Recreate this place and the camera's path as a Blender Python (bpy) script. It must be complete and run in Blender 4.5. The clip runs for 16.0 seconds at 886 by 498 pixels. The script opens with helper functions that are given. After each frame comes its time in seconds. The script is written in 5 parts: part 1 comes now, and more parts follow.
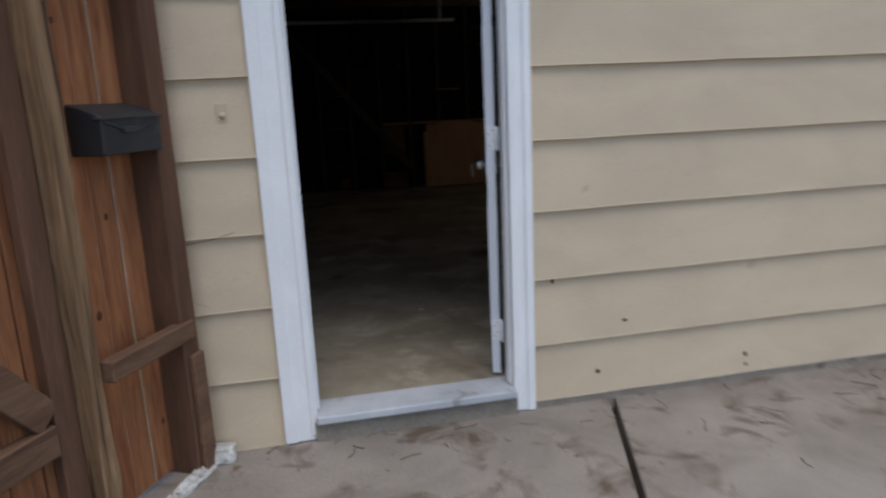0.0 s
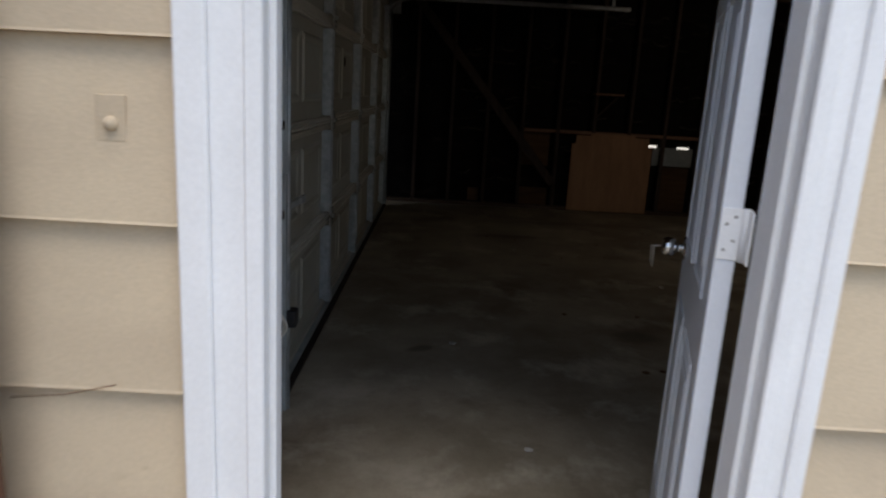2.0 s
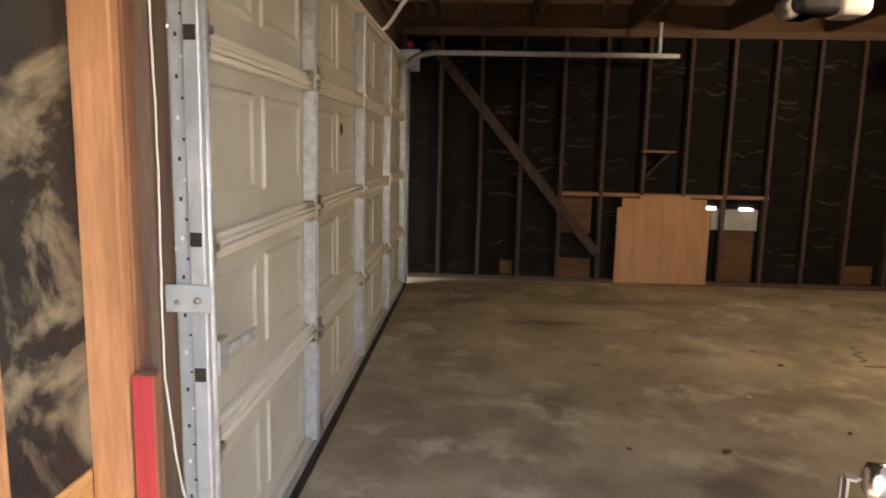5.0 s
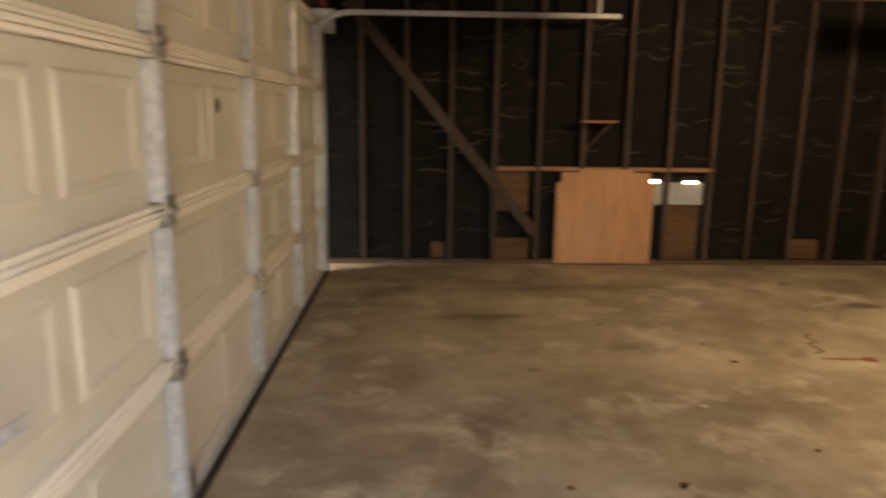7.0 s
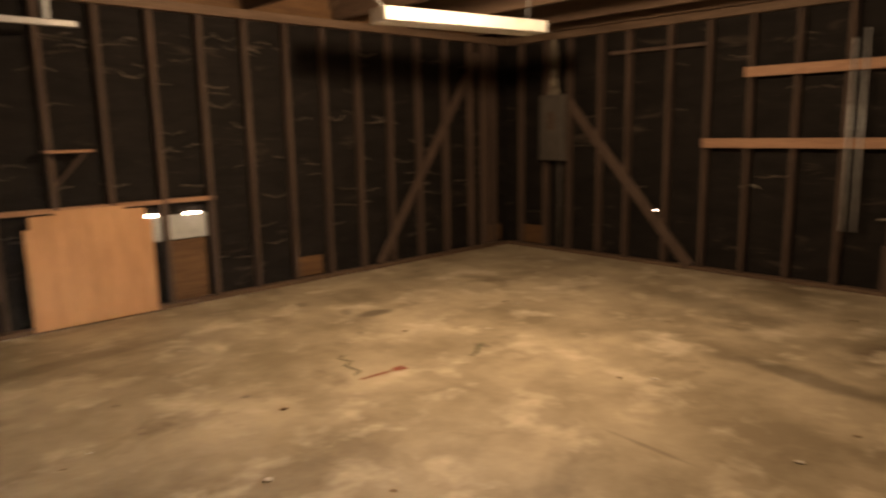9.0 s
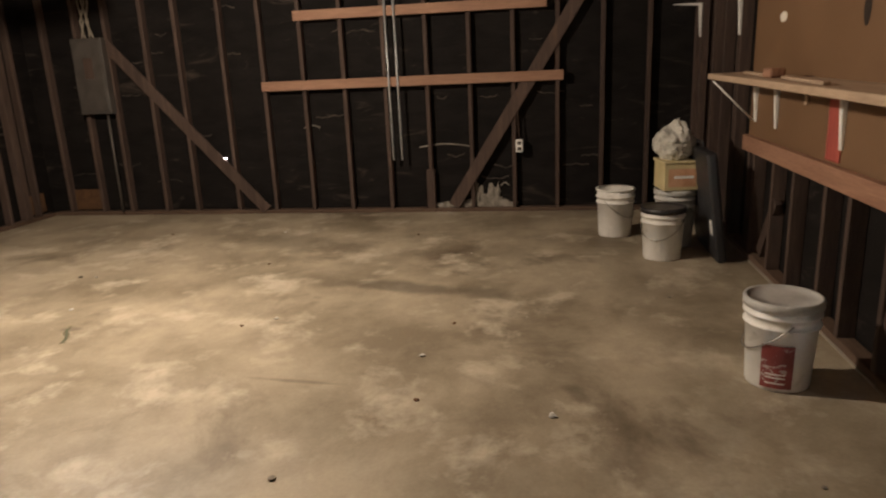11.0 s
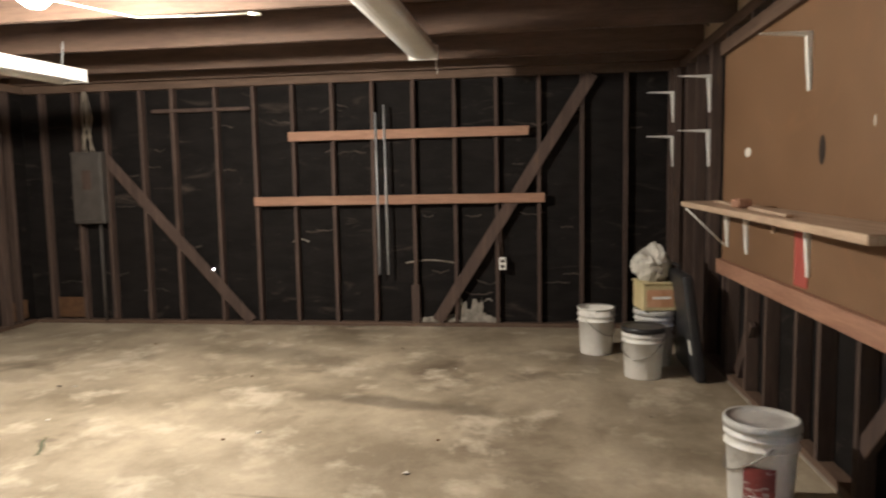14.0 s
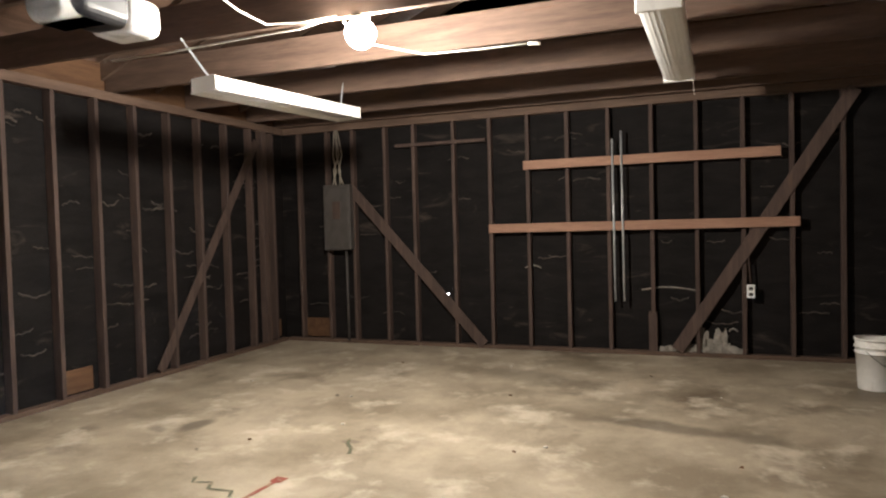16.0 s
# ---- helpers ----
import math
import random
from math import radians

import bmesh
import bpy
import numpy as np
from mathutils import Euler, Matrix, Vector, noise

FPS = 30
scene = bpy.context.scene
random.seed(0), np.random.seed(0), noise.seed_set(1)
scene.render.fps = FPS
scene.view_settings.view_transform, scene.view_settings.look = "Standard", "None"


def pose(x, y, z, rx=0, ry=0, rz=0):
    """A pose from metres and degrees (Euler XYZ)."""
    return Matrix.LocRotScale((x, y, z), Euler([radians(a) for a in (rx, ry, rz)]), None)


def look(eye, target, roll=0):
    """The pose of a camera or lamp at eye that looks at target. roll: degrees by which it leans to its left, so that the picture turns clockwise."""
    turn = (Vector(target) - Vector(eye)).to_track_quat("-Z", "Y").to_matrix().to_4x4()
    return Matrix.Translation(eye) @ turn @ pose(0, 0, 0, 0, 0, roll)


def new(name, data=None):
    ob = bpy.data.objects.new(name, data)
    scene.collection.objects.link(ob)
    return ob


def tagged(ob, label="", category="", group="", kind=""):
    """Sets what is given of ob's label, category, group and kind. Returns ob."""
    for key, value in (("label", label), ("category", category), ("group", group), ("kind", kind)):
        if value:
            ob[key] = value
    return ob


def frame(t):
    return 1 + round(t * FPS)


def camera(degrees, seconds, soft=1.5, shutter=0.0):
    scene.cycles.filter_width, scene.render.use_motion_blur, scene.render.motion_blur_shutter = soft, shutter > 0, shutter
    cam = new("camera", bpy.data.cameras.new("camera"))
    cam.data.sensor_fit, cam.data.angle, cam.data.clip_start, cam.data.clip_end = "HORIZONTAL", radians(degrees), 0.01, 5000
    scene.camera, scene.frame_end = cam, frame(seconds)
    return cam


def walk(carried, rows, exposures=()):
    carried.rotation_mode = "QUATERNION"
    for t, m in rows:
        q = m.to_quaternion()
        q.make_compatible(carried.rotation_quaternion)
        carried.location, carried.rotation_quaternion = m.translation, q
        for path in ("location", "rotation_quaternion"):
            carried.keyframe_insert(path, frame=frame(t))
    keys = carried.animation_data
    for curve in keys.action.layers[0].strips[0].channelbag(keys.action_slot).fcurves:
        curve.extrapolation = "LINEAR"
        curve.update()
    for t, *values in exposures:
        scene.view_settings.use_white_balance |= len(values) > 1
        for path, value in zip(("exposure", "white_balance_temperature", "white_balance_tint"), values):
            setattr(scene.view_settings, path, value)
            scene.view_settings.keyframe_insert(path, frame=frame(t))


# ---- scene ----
cam = camera(66.0, 16.0, soft=2.1, shutter=0.5)
PATH = [
    (0, (-0.368, -2.622, 1.238), (0.029, -0.711, 0.803), -2.6),
    (0.5, (-0.296, -2.253, 1.277), (-0.124, -0.311, 0.829), 0.3),
    (1, (-0.257, -1.857, 1.277), (-0.077, 0.089, 0.856), 2.9),
    (1.5, (-0.171, -1.482, 1.271), (-0.022, 0.472, 0.872), 3.5),
    (2, (-0.101, -1.068, 1.286), (-0.08, 0.88, 0.833), 3.3),
    (2.5, (-0.063, -0.734, 1.276), (-0.08, 1.186, 0.719), 1.5),
    (3, (-0.035, -0.46, 1.245), (-0.068, 1.396, 0.499), -0.9),
    (3.5, (-0.026, -0.279, 1.276), (-0.124, 1.587, 0.563), -0.7),
    (4, (-0.038, -0.162, 1.338), (-0.139, 1.784, 0.892), 0.7),
    (4.2, (-0.04, -0.156, 1.359), (-0.127, 1.817, 1.042), 1.3),
    (6.3, (0.044, 0.208, 1.367), (-0.128, 2.178, 1.07), 0.0),
    (6.5, (0.068, 0.293, 1.377), (-0.138, 2.254, 1.042), -0.3),
    (7, (0.108, 0.507, 1.422), (0.18, 2.466, 1.024), 0.7),
    (7.5, (0.063, 0.758, 1.423), (0.615, 2.646, 1.061), 1.1),
    (8, (0.136, 1.025, 1.392), (0.863, 2.859, 1.059), -0.1),
    (8.5, (0.135, 1.136, 1.437), (1.088, 2.862, 1.101), -1.0),
    (9, (0.234, 1.146, 1.447), (1.587, 2.578, 1.102), -1.1),
    (9.5, (0.209, 1.252, 1.429), (1.922, 2.206, 1.036), -0.6),
    (10, (0.177, 1.396, 1.367), (2.025, 1.971, 0.861), -1.1),
    (10.2, (0.161, 1.441, 1.354), (2.025, 1.914, 0.802), -1.2),
    (12.5, (0.259, 1.46, 1.364), (2.23, 1.553, 1.033), -2.6),
    (13, (0.481, 1.48, 1.342), (2.468, 1.553, 1.125), -2.0),
    (13.5, (0.309, 1.458, 1.363), (2.297, 1.578, 1.189), -1.0),
    (14, (0.061, 1.462, 1.393), (2.034, 1.728, 1.21), -1.0),
    (14.5, (0.045, 1.469, 1.389), (1.979, 1.953, 1.228), -1.6),
    (15, (-0.034, 1.525, 1.409), (1.842, 2.204, 1.267), -2.0),
    (15.5, (-0.15, 1.777, 1.359), (1.694, 2.544, 1.259), -2.1),
    (16, (-0.185, 2.16, 1.303), (1.681, 2.877, 1.238), -1.5),
]
EXPOSURES = [
    (0, 0.28, 6400, 10), (1.0, 0.78, 6900, 12), (1.5, 0.65, 7000, 12), (2.0, 0.8, 6900, 11), (2.5, 1.25, 6900, 11), (3.0, 2.3, 7300, 12), (3.5, 3.55, 8600, 17), (4.2, 4.4, 9000, 18),
    (6.3, 4.6, 8600, 16), (7.0, 4.83, 10500, 19), (8.0, 5.32, 11300, 23), (9.5, 5.32, 10800, 23), (10.2, 5.58, 8800, 19), (12.3, 5.95, 6400, 11), (14.0, 6.38, 6150, 9), (16.0, 6.1, 5950, 9),
]
walk(cam, [(t, look(e, g, r)) for t, e, g, r in PATH], EXPOSURES)

# ---- world and light ----
world = bpy.data.worlds.new("world")
scene.world = world
world.use_nodes = True
wn = world.node_tree
sky = wn.nodes.new("ShaderNodeTexSky")
sky.sky_type, sky.sun_disc = "NISHITA", False
sky.sun_elevation, sky.sun_rotation = radians(71), radians(176)
wn.links.new(sky.outputs[0], wn.nodes["Background"].inputs[0])
wn.nodes["Background"].inputs[1].default_value = 0.15


def lamp(name, kind, m, energy, colour):
    data = bpy.data.lights.new(name, kind)
    data.energy, data.color = energy, colour
    ob = new(name, data)
    ob.matrix_world = m
    return ob


sun = lamp("sun", "SUN", look((0.2, -3, 9), (0, 0, 0)), 1.5, (1.0, 0.96, 0.9))
sun.data.angle = radians(50)
bulb_light = lamp("bulb_light", "POINT", pose(3.33, 3.98, 2.42), 5.3, (1.0, 0.885, 0.75))
bulb_light.data.shadow_soft_size = 0.085

# ---- plan, metres ----
ENTRY = 0.13       # inner face of the studs of the wall with the side door
FAR = 6.80         # inner face of the far wall's studs
BACK = 6.70        # inner face of the back wall's studs
FRONT = -0.80      # inner face of the studs beside the garage door
STUD, DEEP = 0.038, 0.089
PLATE = 2.43       # underside of the top plates
JL, JR = -0.375, 0.46   # clear opening of the side door
DOOR_TOP = 2.04
GROUND = -0.11


# ---- materials ----
def mat(name, colours, rough=0.7, scale=3.0, fine=60.0, bump=0.15, stretch=(1, 1, 1), metal=0.0, stain=None, spread=(0.35, 0.65), vary=0.0, far=None, grain_by=None, detail=5.0, broken=0.55, swirl=0.6):
    """Two colours mixed by a coarse and a fine noise, with stains of a third colour and fine relief."""
    m = bpy.data.materials.new(name)
    m.use_nodes = True
    t = m.node_tree
    n, link = t.nodes, t.links.new
    bsdf = n["Principled BSDF"]
    bsdf.inputs["Metallic"].default_value = metal
    bsdf.inputs["Specular IOR Level"].default_value = 0.5 if rough < 0.7 else 0.25
    coord = n.new("ShaderNodeTexCoord")
    mapping = n.new("ShaderNodeMapping")
    mapping.inputs["Scale"].default_value = stretch
    info = n.new("ShaderNodeObjectInfo")
    push = n.new("ShaderNodeVectorMath")
    push.operation = "MULTIPLY_ADD"
    comb = n.new("ShaderNodeCombineXYZ")
    for k in range(3):
        link(info.outputs["Random"], comb.inputs[k])
    link(comb.outputs[0], push.inputs[0])
    push.inputs[1].default_value = (17.0, 31.0, 23.0)
    link(coord.outputs["Object"], push.inputs[2])
    link(push.outputs[0], mapping.inputs[0])

    def noise_at(s, detail=4.0, dist=0.0, rough_=0.55):
        q = n.new("ShaderNodeTexNoise")
        q.inputs["Scale"].default_value, q.inputs["Detail"].default_value = s, detail
        q.inputs["Distortion"].default_value, q.inputs["Roughness"].default_value = dist, rough_
        link(mapping.outputs[0], q.inputs["Vector"])
        return q.outputs[0]

    def ramp(fac, a, b, ca, cb):
        r = n.new("ShaderNodeValToRGB")
        r.color_ramp.elements[0].position, r.color_ramp.elements[1].position = a, b
        r.color_ramp.elements[0].color, r.color_ramp.elements[1].color = (*ca, 1), (*cb, 1)
        link(fac, r.inputs[0])
        return r.outputs[0]

    def mixed(fac, a, b, kind="MIX"):
        x = n.new("ShaderNodeMix")
        x.data_type, x.blend_type = "RGBA", kind
        if isinstance(fac, float):
            x.inputs[0].default_value = fac
        else:
            link(fac, x.inputs[0])
        link(a, x.inputs[6])
        link(b, x.inputs[7])
        return x.outputs[2]

    coarse, small = noise_at(scale, detail, swirl, broken), noise_at(fine, 3.0)
    colour = ramp(coarse, *spread, *colours[:2])
    g = grain_by if grain_by is not None else min(0.2, bump * 0.6 + 0.015)
    grain = ramp(small, 0.3, 0.75, (1 - g,) * 3, (1 + 0.4 * g,) * 3)
    colour = mixed(1.0, colour, grain, "MULTIPLY")
    if stain:
        fac = ramp(noise_at(stain[1], 6.0, stain[4] if len(stain) > 4 else 1.2, max(0.6, broken)), stain[2], stain[3], (0, 0, 0), (1, 1, 1))
        flat = n.new("ShaderNodeRGB")
        flat.outputs[0].default_value = (*stain[0], 1)
        colour = mixed(fac, colour, flat.outputs[0])
    if far:
        fac = ramp(noise_at(far[1], max(4.0, detail), min(0.5, swirl), broken), far[2], far[3], (0, 0, 0), (1, 1, 1))
        flat = n.new("ShaderNodeRGB")
        flat.outputs[0].default_value = (*far[0], 1)
        colour = mixed(fac, colour, flat.outputs[0])
    if vary:
        v = n.new("ShaderNodeMapRange")
        v.inputs[3].default_value, v.inputs[4].default_value = 1 - vary, 1 + vary
        link(info.outputs["Random"], v.inputs[0])
        hsv = n.new("ShaderNodeHueSaturation")
        link(v.outputs[0], hsv.inputs["Value"])
        link(colour, hsv.inputs["Color"])
        colour = hsv.outputs[0]
    link(colour, bsdf.inputs["Base Color"])
    rr = n.new("ShaderNodeMapRange")
    rr.inputs[3].default_value, rr.inputs[4].default_value = max(0.05, rough - 0.12), min(1.0, rough + 0.12)
    link(coarse, rr.inputs[0])
    link(rr.outputs[0], bsdf.inputs["Roughness"])
    if bump:
        b = n.new("ShaderNodeBump")
        b.inputs["Strength"].default_value, b.inputs["Distance"].default_value = bump, 0.004
        add = n.new("ShaderNodeMath")
        add.operation = "ADD"
        link(coarse, add.inputs[0])
        link(small, add.inputs[1])
        link(add.outputs[0], b.inputs["Height"])
        link(b.outputs[0], bsdf.inputs["Normal"])
    return m


def glow(name, colour, strength):
    m = bpy.data.materials.new(name)
    m.use_nodes = True
    bsdf = m.node_tree.nodes["Principled BSDF"]
    bsdf.inputs["Base Color"].default_value = (0.8, 0.8, 0.8, 1)
    bsdf.inputs["Emission Color"].default_value = (*colour, 1)
    bsdf.inputs["Emission Strength"].default_value = strength
    return m


def stained(m, spots):
    """Adds oil and tyre stains to a floor material: rows of x, y, half length, half width, turn in degrees, strength."""
    t = m.node_tree
    n, link = t.nodes, t.links.new
    bsdf = n["Principled BSDF"]
    base = bsdf.inputs["Base Color"].links[0].from_socket
    coord = n.new("ShaderNodeTexCoord")
    wob = n.new("ShaderNodeTexNoise")
    wob.inputs["Scale"].default_value, wob.inputs["Detail"].default_value = 3.5, 5.0
    link(coord.outputs["Object"], wob.inputs["Vector"])
    for x, y, a, b, turn, strength in spots:
        mp = n.new("ShaderNodeMapping")
        mp.vector_type = "TEXTURE"
        mp.inputs["Location"].default_value, mp.inputs["Rotation"].default_value, mp.inputs["Scale"].default_value = (x, y, 0), (0, 0, radians(turn)), (a, b, 1)
        link(coord.outputs["Object"], mp.inputs[0])
        ln = n.new("ShaderNodeVectorMath")
        ln.operation = "LENGTH"
        link(mp.outputs[0], ln.inputs[0])
        add = n.new("ShaderNodeMath")
        add.operation = "MULTIPLY_ADD"
        link(wob.outputs[0], add.inputs[0])
        add.inputs[1].default_value = 1.6
        link(ln.outputs["Value"], add.inputs[2])
        mr = n.new("ShaderNodeMapRange")
        mr.interpolation_type = "SMOOTHSTEP"
        mr.inputs[1].default_value, mr.inputs[2].default_value = 1.15, 1.95
        mr.inputs[3].default_value, mr.inputs[4].default_value = strength, 0.0
        link(add.outputs[0], mr.inputs[0])
        mx = n.new("ShaderNodeMix")
        mx.data_type = "RGBA"
        link(mr.outputs[0], mx.inputs[0])
        link(base, mx.inputs[6])
        mx.inputs[7].default_value = (0.05, 0.038, 0.026, 1)
        base = mx.outputs[2]
    link(base, bsdf.inputs["Base Color"])


Z, X, Y = (9, 9, 0.9), (0.9, 9, 9), (9, 0.9, 9)   # the grain runs along this axis
SIDING = mat("siding_paint", [(0.54, 0.43, 0.30), (0.61, 0.49, 0.34)], 0.6, 2.0, 90, 0.10, (1, 1, 2), stain=((0.36, 0.27, 0.17), 4.0, 0.66, 0.80))
TRIM = mat("trim_paint", [(0.79, 0.79, 0.79), (0.85, 0.85, 0.85)], 0.45, 3.0, 120, 0.05, stain=((0.55, 0.54, 0.52), 6.0, 0.72, 0.85))
SILL = mat("sill_paint", [(0.42, 0.44, 0.46), (0.55, 0.56, 0.58)], 0.5, 5.0, 120, 0.1, stain=((0.22, 0.2, 0.18), 7.0, 0.6, 0.75))
PAVING = mat("paving_concrete", [(0.215, 0.185, 0.155), (0.315, 0.275, 0.235)], 0.9, 2.2, 110, 0.3, stain=((0.115, 0.085, 0.062), 3.5, 0.53, 0.70), far=((0.10, 0.062, 0.036), 16.0, 0.66, 0.74))
FENCE = mat("fence_redwood", [(0.20, 0.072, 0.030), (0.37, 0.155, 0.066)], 0.75, 2.4, 18, 0.4, Z, vary=0.25, stain=((0.09, 0.036, 0.02), 1.2, 0.60, 0.72))
FENCE_EDGE = mat("pale_plank_edge", [(0.40, 0.30, 0.21), (0.52, 0.42, 0.32)], 0.8, 5.0, 30, 0.2, Z)
KNOT = mat("wood_knot", [(0.075, 0.03, 0.018), (0.12, 0.05, 0.028)], 0.75, 20.0, 60, 0.2)
FENCE_BROWN = mat("fence_post_wood", [(0.105, 0.052, 0.032), (0.165, 0.085, 0.052)], 0.8, 2.0, 18, 0.35, Z)
FENCE_OLD = mat("weathered_wood", [(0.15, 0.084, 0.044), (0.31, 0.195, 0.105)], 0.85, 2.0, 14, 1.0, (12, 12, 0.7), vary=0.1, stain=((0.05, 0.026, 0.015), 1.3, 0.56, 0.63))
FENCE_RAIL = mat("fence_rail_wood", [(0.12, 0.064, 0.038), (0.20, 0.112, 0.066)], 0.85, 2.6, 16, 0.6, Y, vary=0.1)
STUDW = mat("stud_wood", [(0.052, 0.035, 0.029), (0.083, 0.056, 0.046)], 0.75, 2.2, 14, 0.3, Z, vary=0.15, stain=((0.12, 0.07, 0.04), 1.5, 0.64, 0.76))
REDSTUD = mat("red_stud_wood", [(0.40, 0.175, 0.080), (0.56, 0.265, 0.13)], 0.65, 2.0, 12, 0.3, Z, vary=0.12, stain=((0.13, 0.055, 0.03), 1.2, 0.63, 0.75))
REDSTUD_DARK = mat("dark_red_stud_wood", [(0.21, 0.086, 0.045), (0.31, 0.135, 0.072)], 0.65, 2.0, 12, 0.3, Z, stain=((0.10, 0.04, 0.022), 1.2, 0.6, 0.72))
JAMB = mat("jamb_wood", [(0.10, 0.062, 0.044), (0.165, 0.105, 0.075)], 0.75, 2.2, 14, 0.3, Z, stain=((0.09, 0.06, 0.045), 1.4, 0.6, 0.75))
PLATEX = mat("plate_wood_x", [(0.086, 0.055, 0.040), (0.13, 0.086, 0.062)], 0.75, 2.2, 14, 0.3, X, vary=0.12)
PLATEY = mat("plate_wood_y", [(0.086, 0.055, 0.040), (0.13, 0.086, 0.062)], 0.75, 2.2, 14, 0.3, Y, vary=0.12)
JOIST = mat("joist_wood", [(0.078, 0.049, 0.036), (0.122, 0.080, 0.059)], 0.75, 1.4, 10, 0.3, Y, vary=0.15, stain=((0.10, 0.05, 0.03), 1.6, 0.66, 0.74))
BOARDY = mat("pink_board_wood", [(0.245, 0.136, 0.0918), (0.313, 0.184, 0.126)], 0.7, 2.2, 14, 0.25, Y, vary=0.1)
BOARDX = mat("pink_ledger_wood", [(0.26, 0.137, 0.09), (0.35, 0.195, 0.13)], 0.7, 2.2, 14, 0.25, X, vary=0.1, stain=((0.25, 0.13, 0.08), 2.0, 0.62, 0.74))
SHELFW = mat("shelf_wood", [(0.34, 0.245, 0.175), (0.46, 0.345, 0.25)], 0.7, 2.2, 14, 0.2, X)
PAPER = mat("tar_paper", [(0.0060, 0.0050, 0.0048), (0.013, 0.011, 0.0105)], 0.8, 3.0, 40, 0.5, (0.9, 0.9, 3.2), stain=((0.055, 0.043, 0.036), 1.7, 0.60, 0.78, 1.8))
PAPER.node_tree.nodes["Principled BSDF"].inputs["Specular IOR Level"].default_value = 0.12
PAPER_NEAR = mat("scuffed_tar_paper", [(0.012, 0.012, 0.013), (0.025, 0.024, 0.023)], 0.55, 3.0, 40, 0.3, (1, 1, 1.5), stain=((0.27, 0.225, 0.15), 1.5, 0.55, 0.68, 1.8))
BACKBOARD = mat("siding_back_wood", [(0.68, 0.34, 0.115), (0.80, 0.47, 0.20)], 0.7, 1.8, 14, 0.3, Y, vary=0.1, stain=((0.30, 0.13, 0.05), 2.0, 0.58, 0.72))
# Same wood several times darker: the far walls' weaker light is in the colour.
BACKBOARDX_DIM = mat("dim_siding_back_wood_x", [(0.085, 0.043, 0.022), (0.135, 0.072, 0.037)], 0.7, 1.8, 14, 0.3, X, vary=0.1)
OSB = mat("hardboard", [(0.155, 0.086, 0.044), (0.185, 0.105, 0.055)], 0.6, 1.5, 160, 0.08, stain=((0.19, 0.10, 0.05), 1.2, 0.6, 0.75))
PLY = mat("plywood", [(0.40, 0.205, 0.105), (0.50, 0.27, 0.145)], 0.65, 1.6, 14, 0.15, (5, 5, 0.8), stain=((0.36, 0.18, 0.09), 1.0, 0.60, 0.70))
FLOOR = mat("garage_concrete", [(0.215, 0.175, 0.122), (0.405, 0.345, 0.255)], 0.55, 1.5, 70, 0.12, (1, 1, 1), stain=((0.14, 0.108, 0.074), 1.1, 0.55, 0.70, 0.3), spread=(0.36, 0.62), far=((0.49, 0.432, 0.338), 2.6, 0.53, 0.67), detail=10.0, broken=0.66, swirl=0.15)
stained(FLOOR, [(3.5, 5.42, 0.22, 0.10, 0, 0.7), (0.58, 5.13, 0.36, 0.09, 2, 0.55), (4.3, 2.4, 0.85, 0.13, 79, 0.55), (3.35, 5.6, 0.12, 0.06, 60, 0.5),
                (1.05, 2.55, 0.16, 0.12, 0, 0.55), (-0.15, 2.2, 0.08, 0.04, 30, 0.6), (-0.2, 5.8, 0.3, 0.14, 0, 0.45), (2.9, 2.6, 0.25, 0.02, 85, 0.4),
                (1.2, 5.9, 0.9, 0.12, 4, 0.4), (0.9, 3.4, 0.35, 0.2, 0, 0.3), (5.5, 3.6, 0.7, 0.3, 70, 0.35), (3.47, 4.2, 0.07, 0.04, 100, 0.5), (0.75, 4.1, 0.07, 0.04, 0, 0.5), (2.87, 1.35, 0.10, 0.05, 20, 0.4)])
KERB = mat("kerb_concrete", [(0.22, 0.19, 0.155), (0.32, 0.28, 0.23)], 0.9, 4.0, 80, 0.3, stain=((0.10, 0.08, 0.06), 4.0, 0.58, 0.7))
# Door steel made paler for the rails: light caught on them is in the colour.
DOORRAIL_LIT = mat("lit_rail_steel", [(0.70, 0.67, 0.59), (0.78, 0.75, 0.68)], 0.4, 1.6, 90, 0.03, stain=((0.5, 0.45, 0.37), 3.0, 0.64, 0.8))
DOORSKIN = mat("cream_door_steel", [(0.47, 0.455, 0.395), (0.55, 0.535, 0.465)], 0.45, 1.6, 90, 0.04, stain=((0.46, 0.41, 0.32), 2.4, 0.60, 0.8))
GALV = mat("galvanised_steel", [(0.34, 0.355, 0.365), (0.50, 0.515, 0.53)], 0.34, 26.0, 90, 0.05, metal=0.4, stain=((0.30, 0.30, 0.30), 9.0, 0.62, 0.75))
GALVP = mat("zinc_plate", [(0.33, 0.36, 0.37), (0.45, 0.48, 0.49)], 0.5, 9.0, 90, 0.05, metal=0.4)
DOORW = mat("door_paint", [(0.70, 0.73, 0.78), (0.78, 0.80, 0.84)], 0.4, 2.0, 110, 0.04, stain=((0.60, 0.61, 0.63), 3.0, 0.66, 0.8))
CHROME = mat("chrome", [(0.70, 0.70, 0.70), (0.78, 0.78, 0.78)], 0.2, 8.0, 90, 0.0, metal=1.0)
BLACKP = mat("black_plastic", [(0.012, 0.012, 0.014), (0.022, 0.022, 0.025)], 0.45, 8.0, 90, 0.05)
BOXMETAL = mat("mailbox_metal", [(0.014, 0.015, 0.018), (0.032, 0.031, 0.032)], 0.5, 4.0, 60, 0.1, stain=((0.10, 0.09, 0.085), 5.0, 0.62, 0.85))
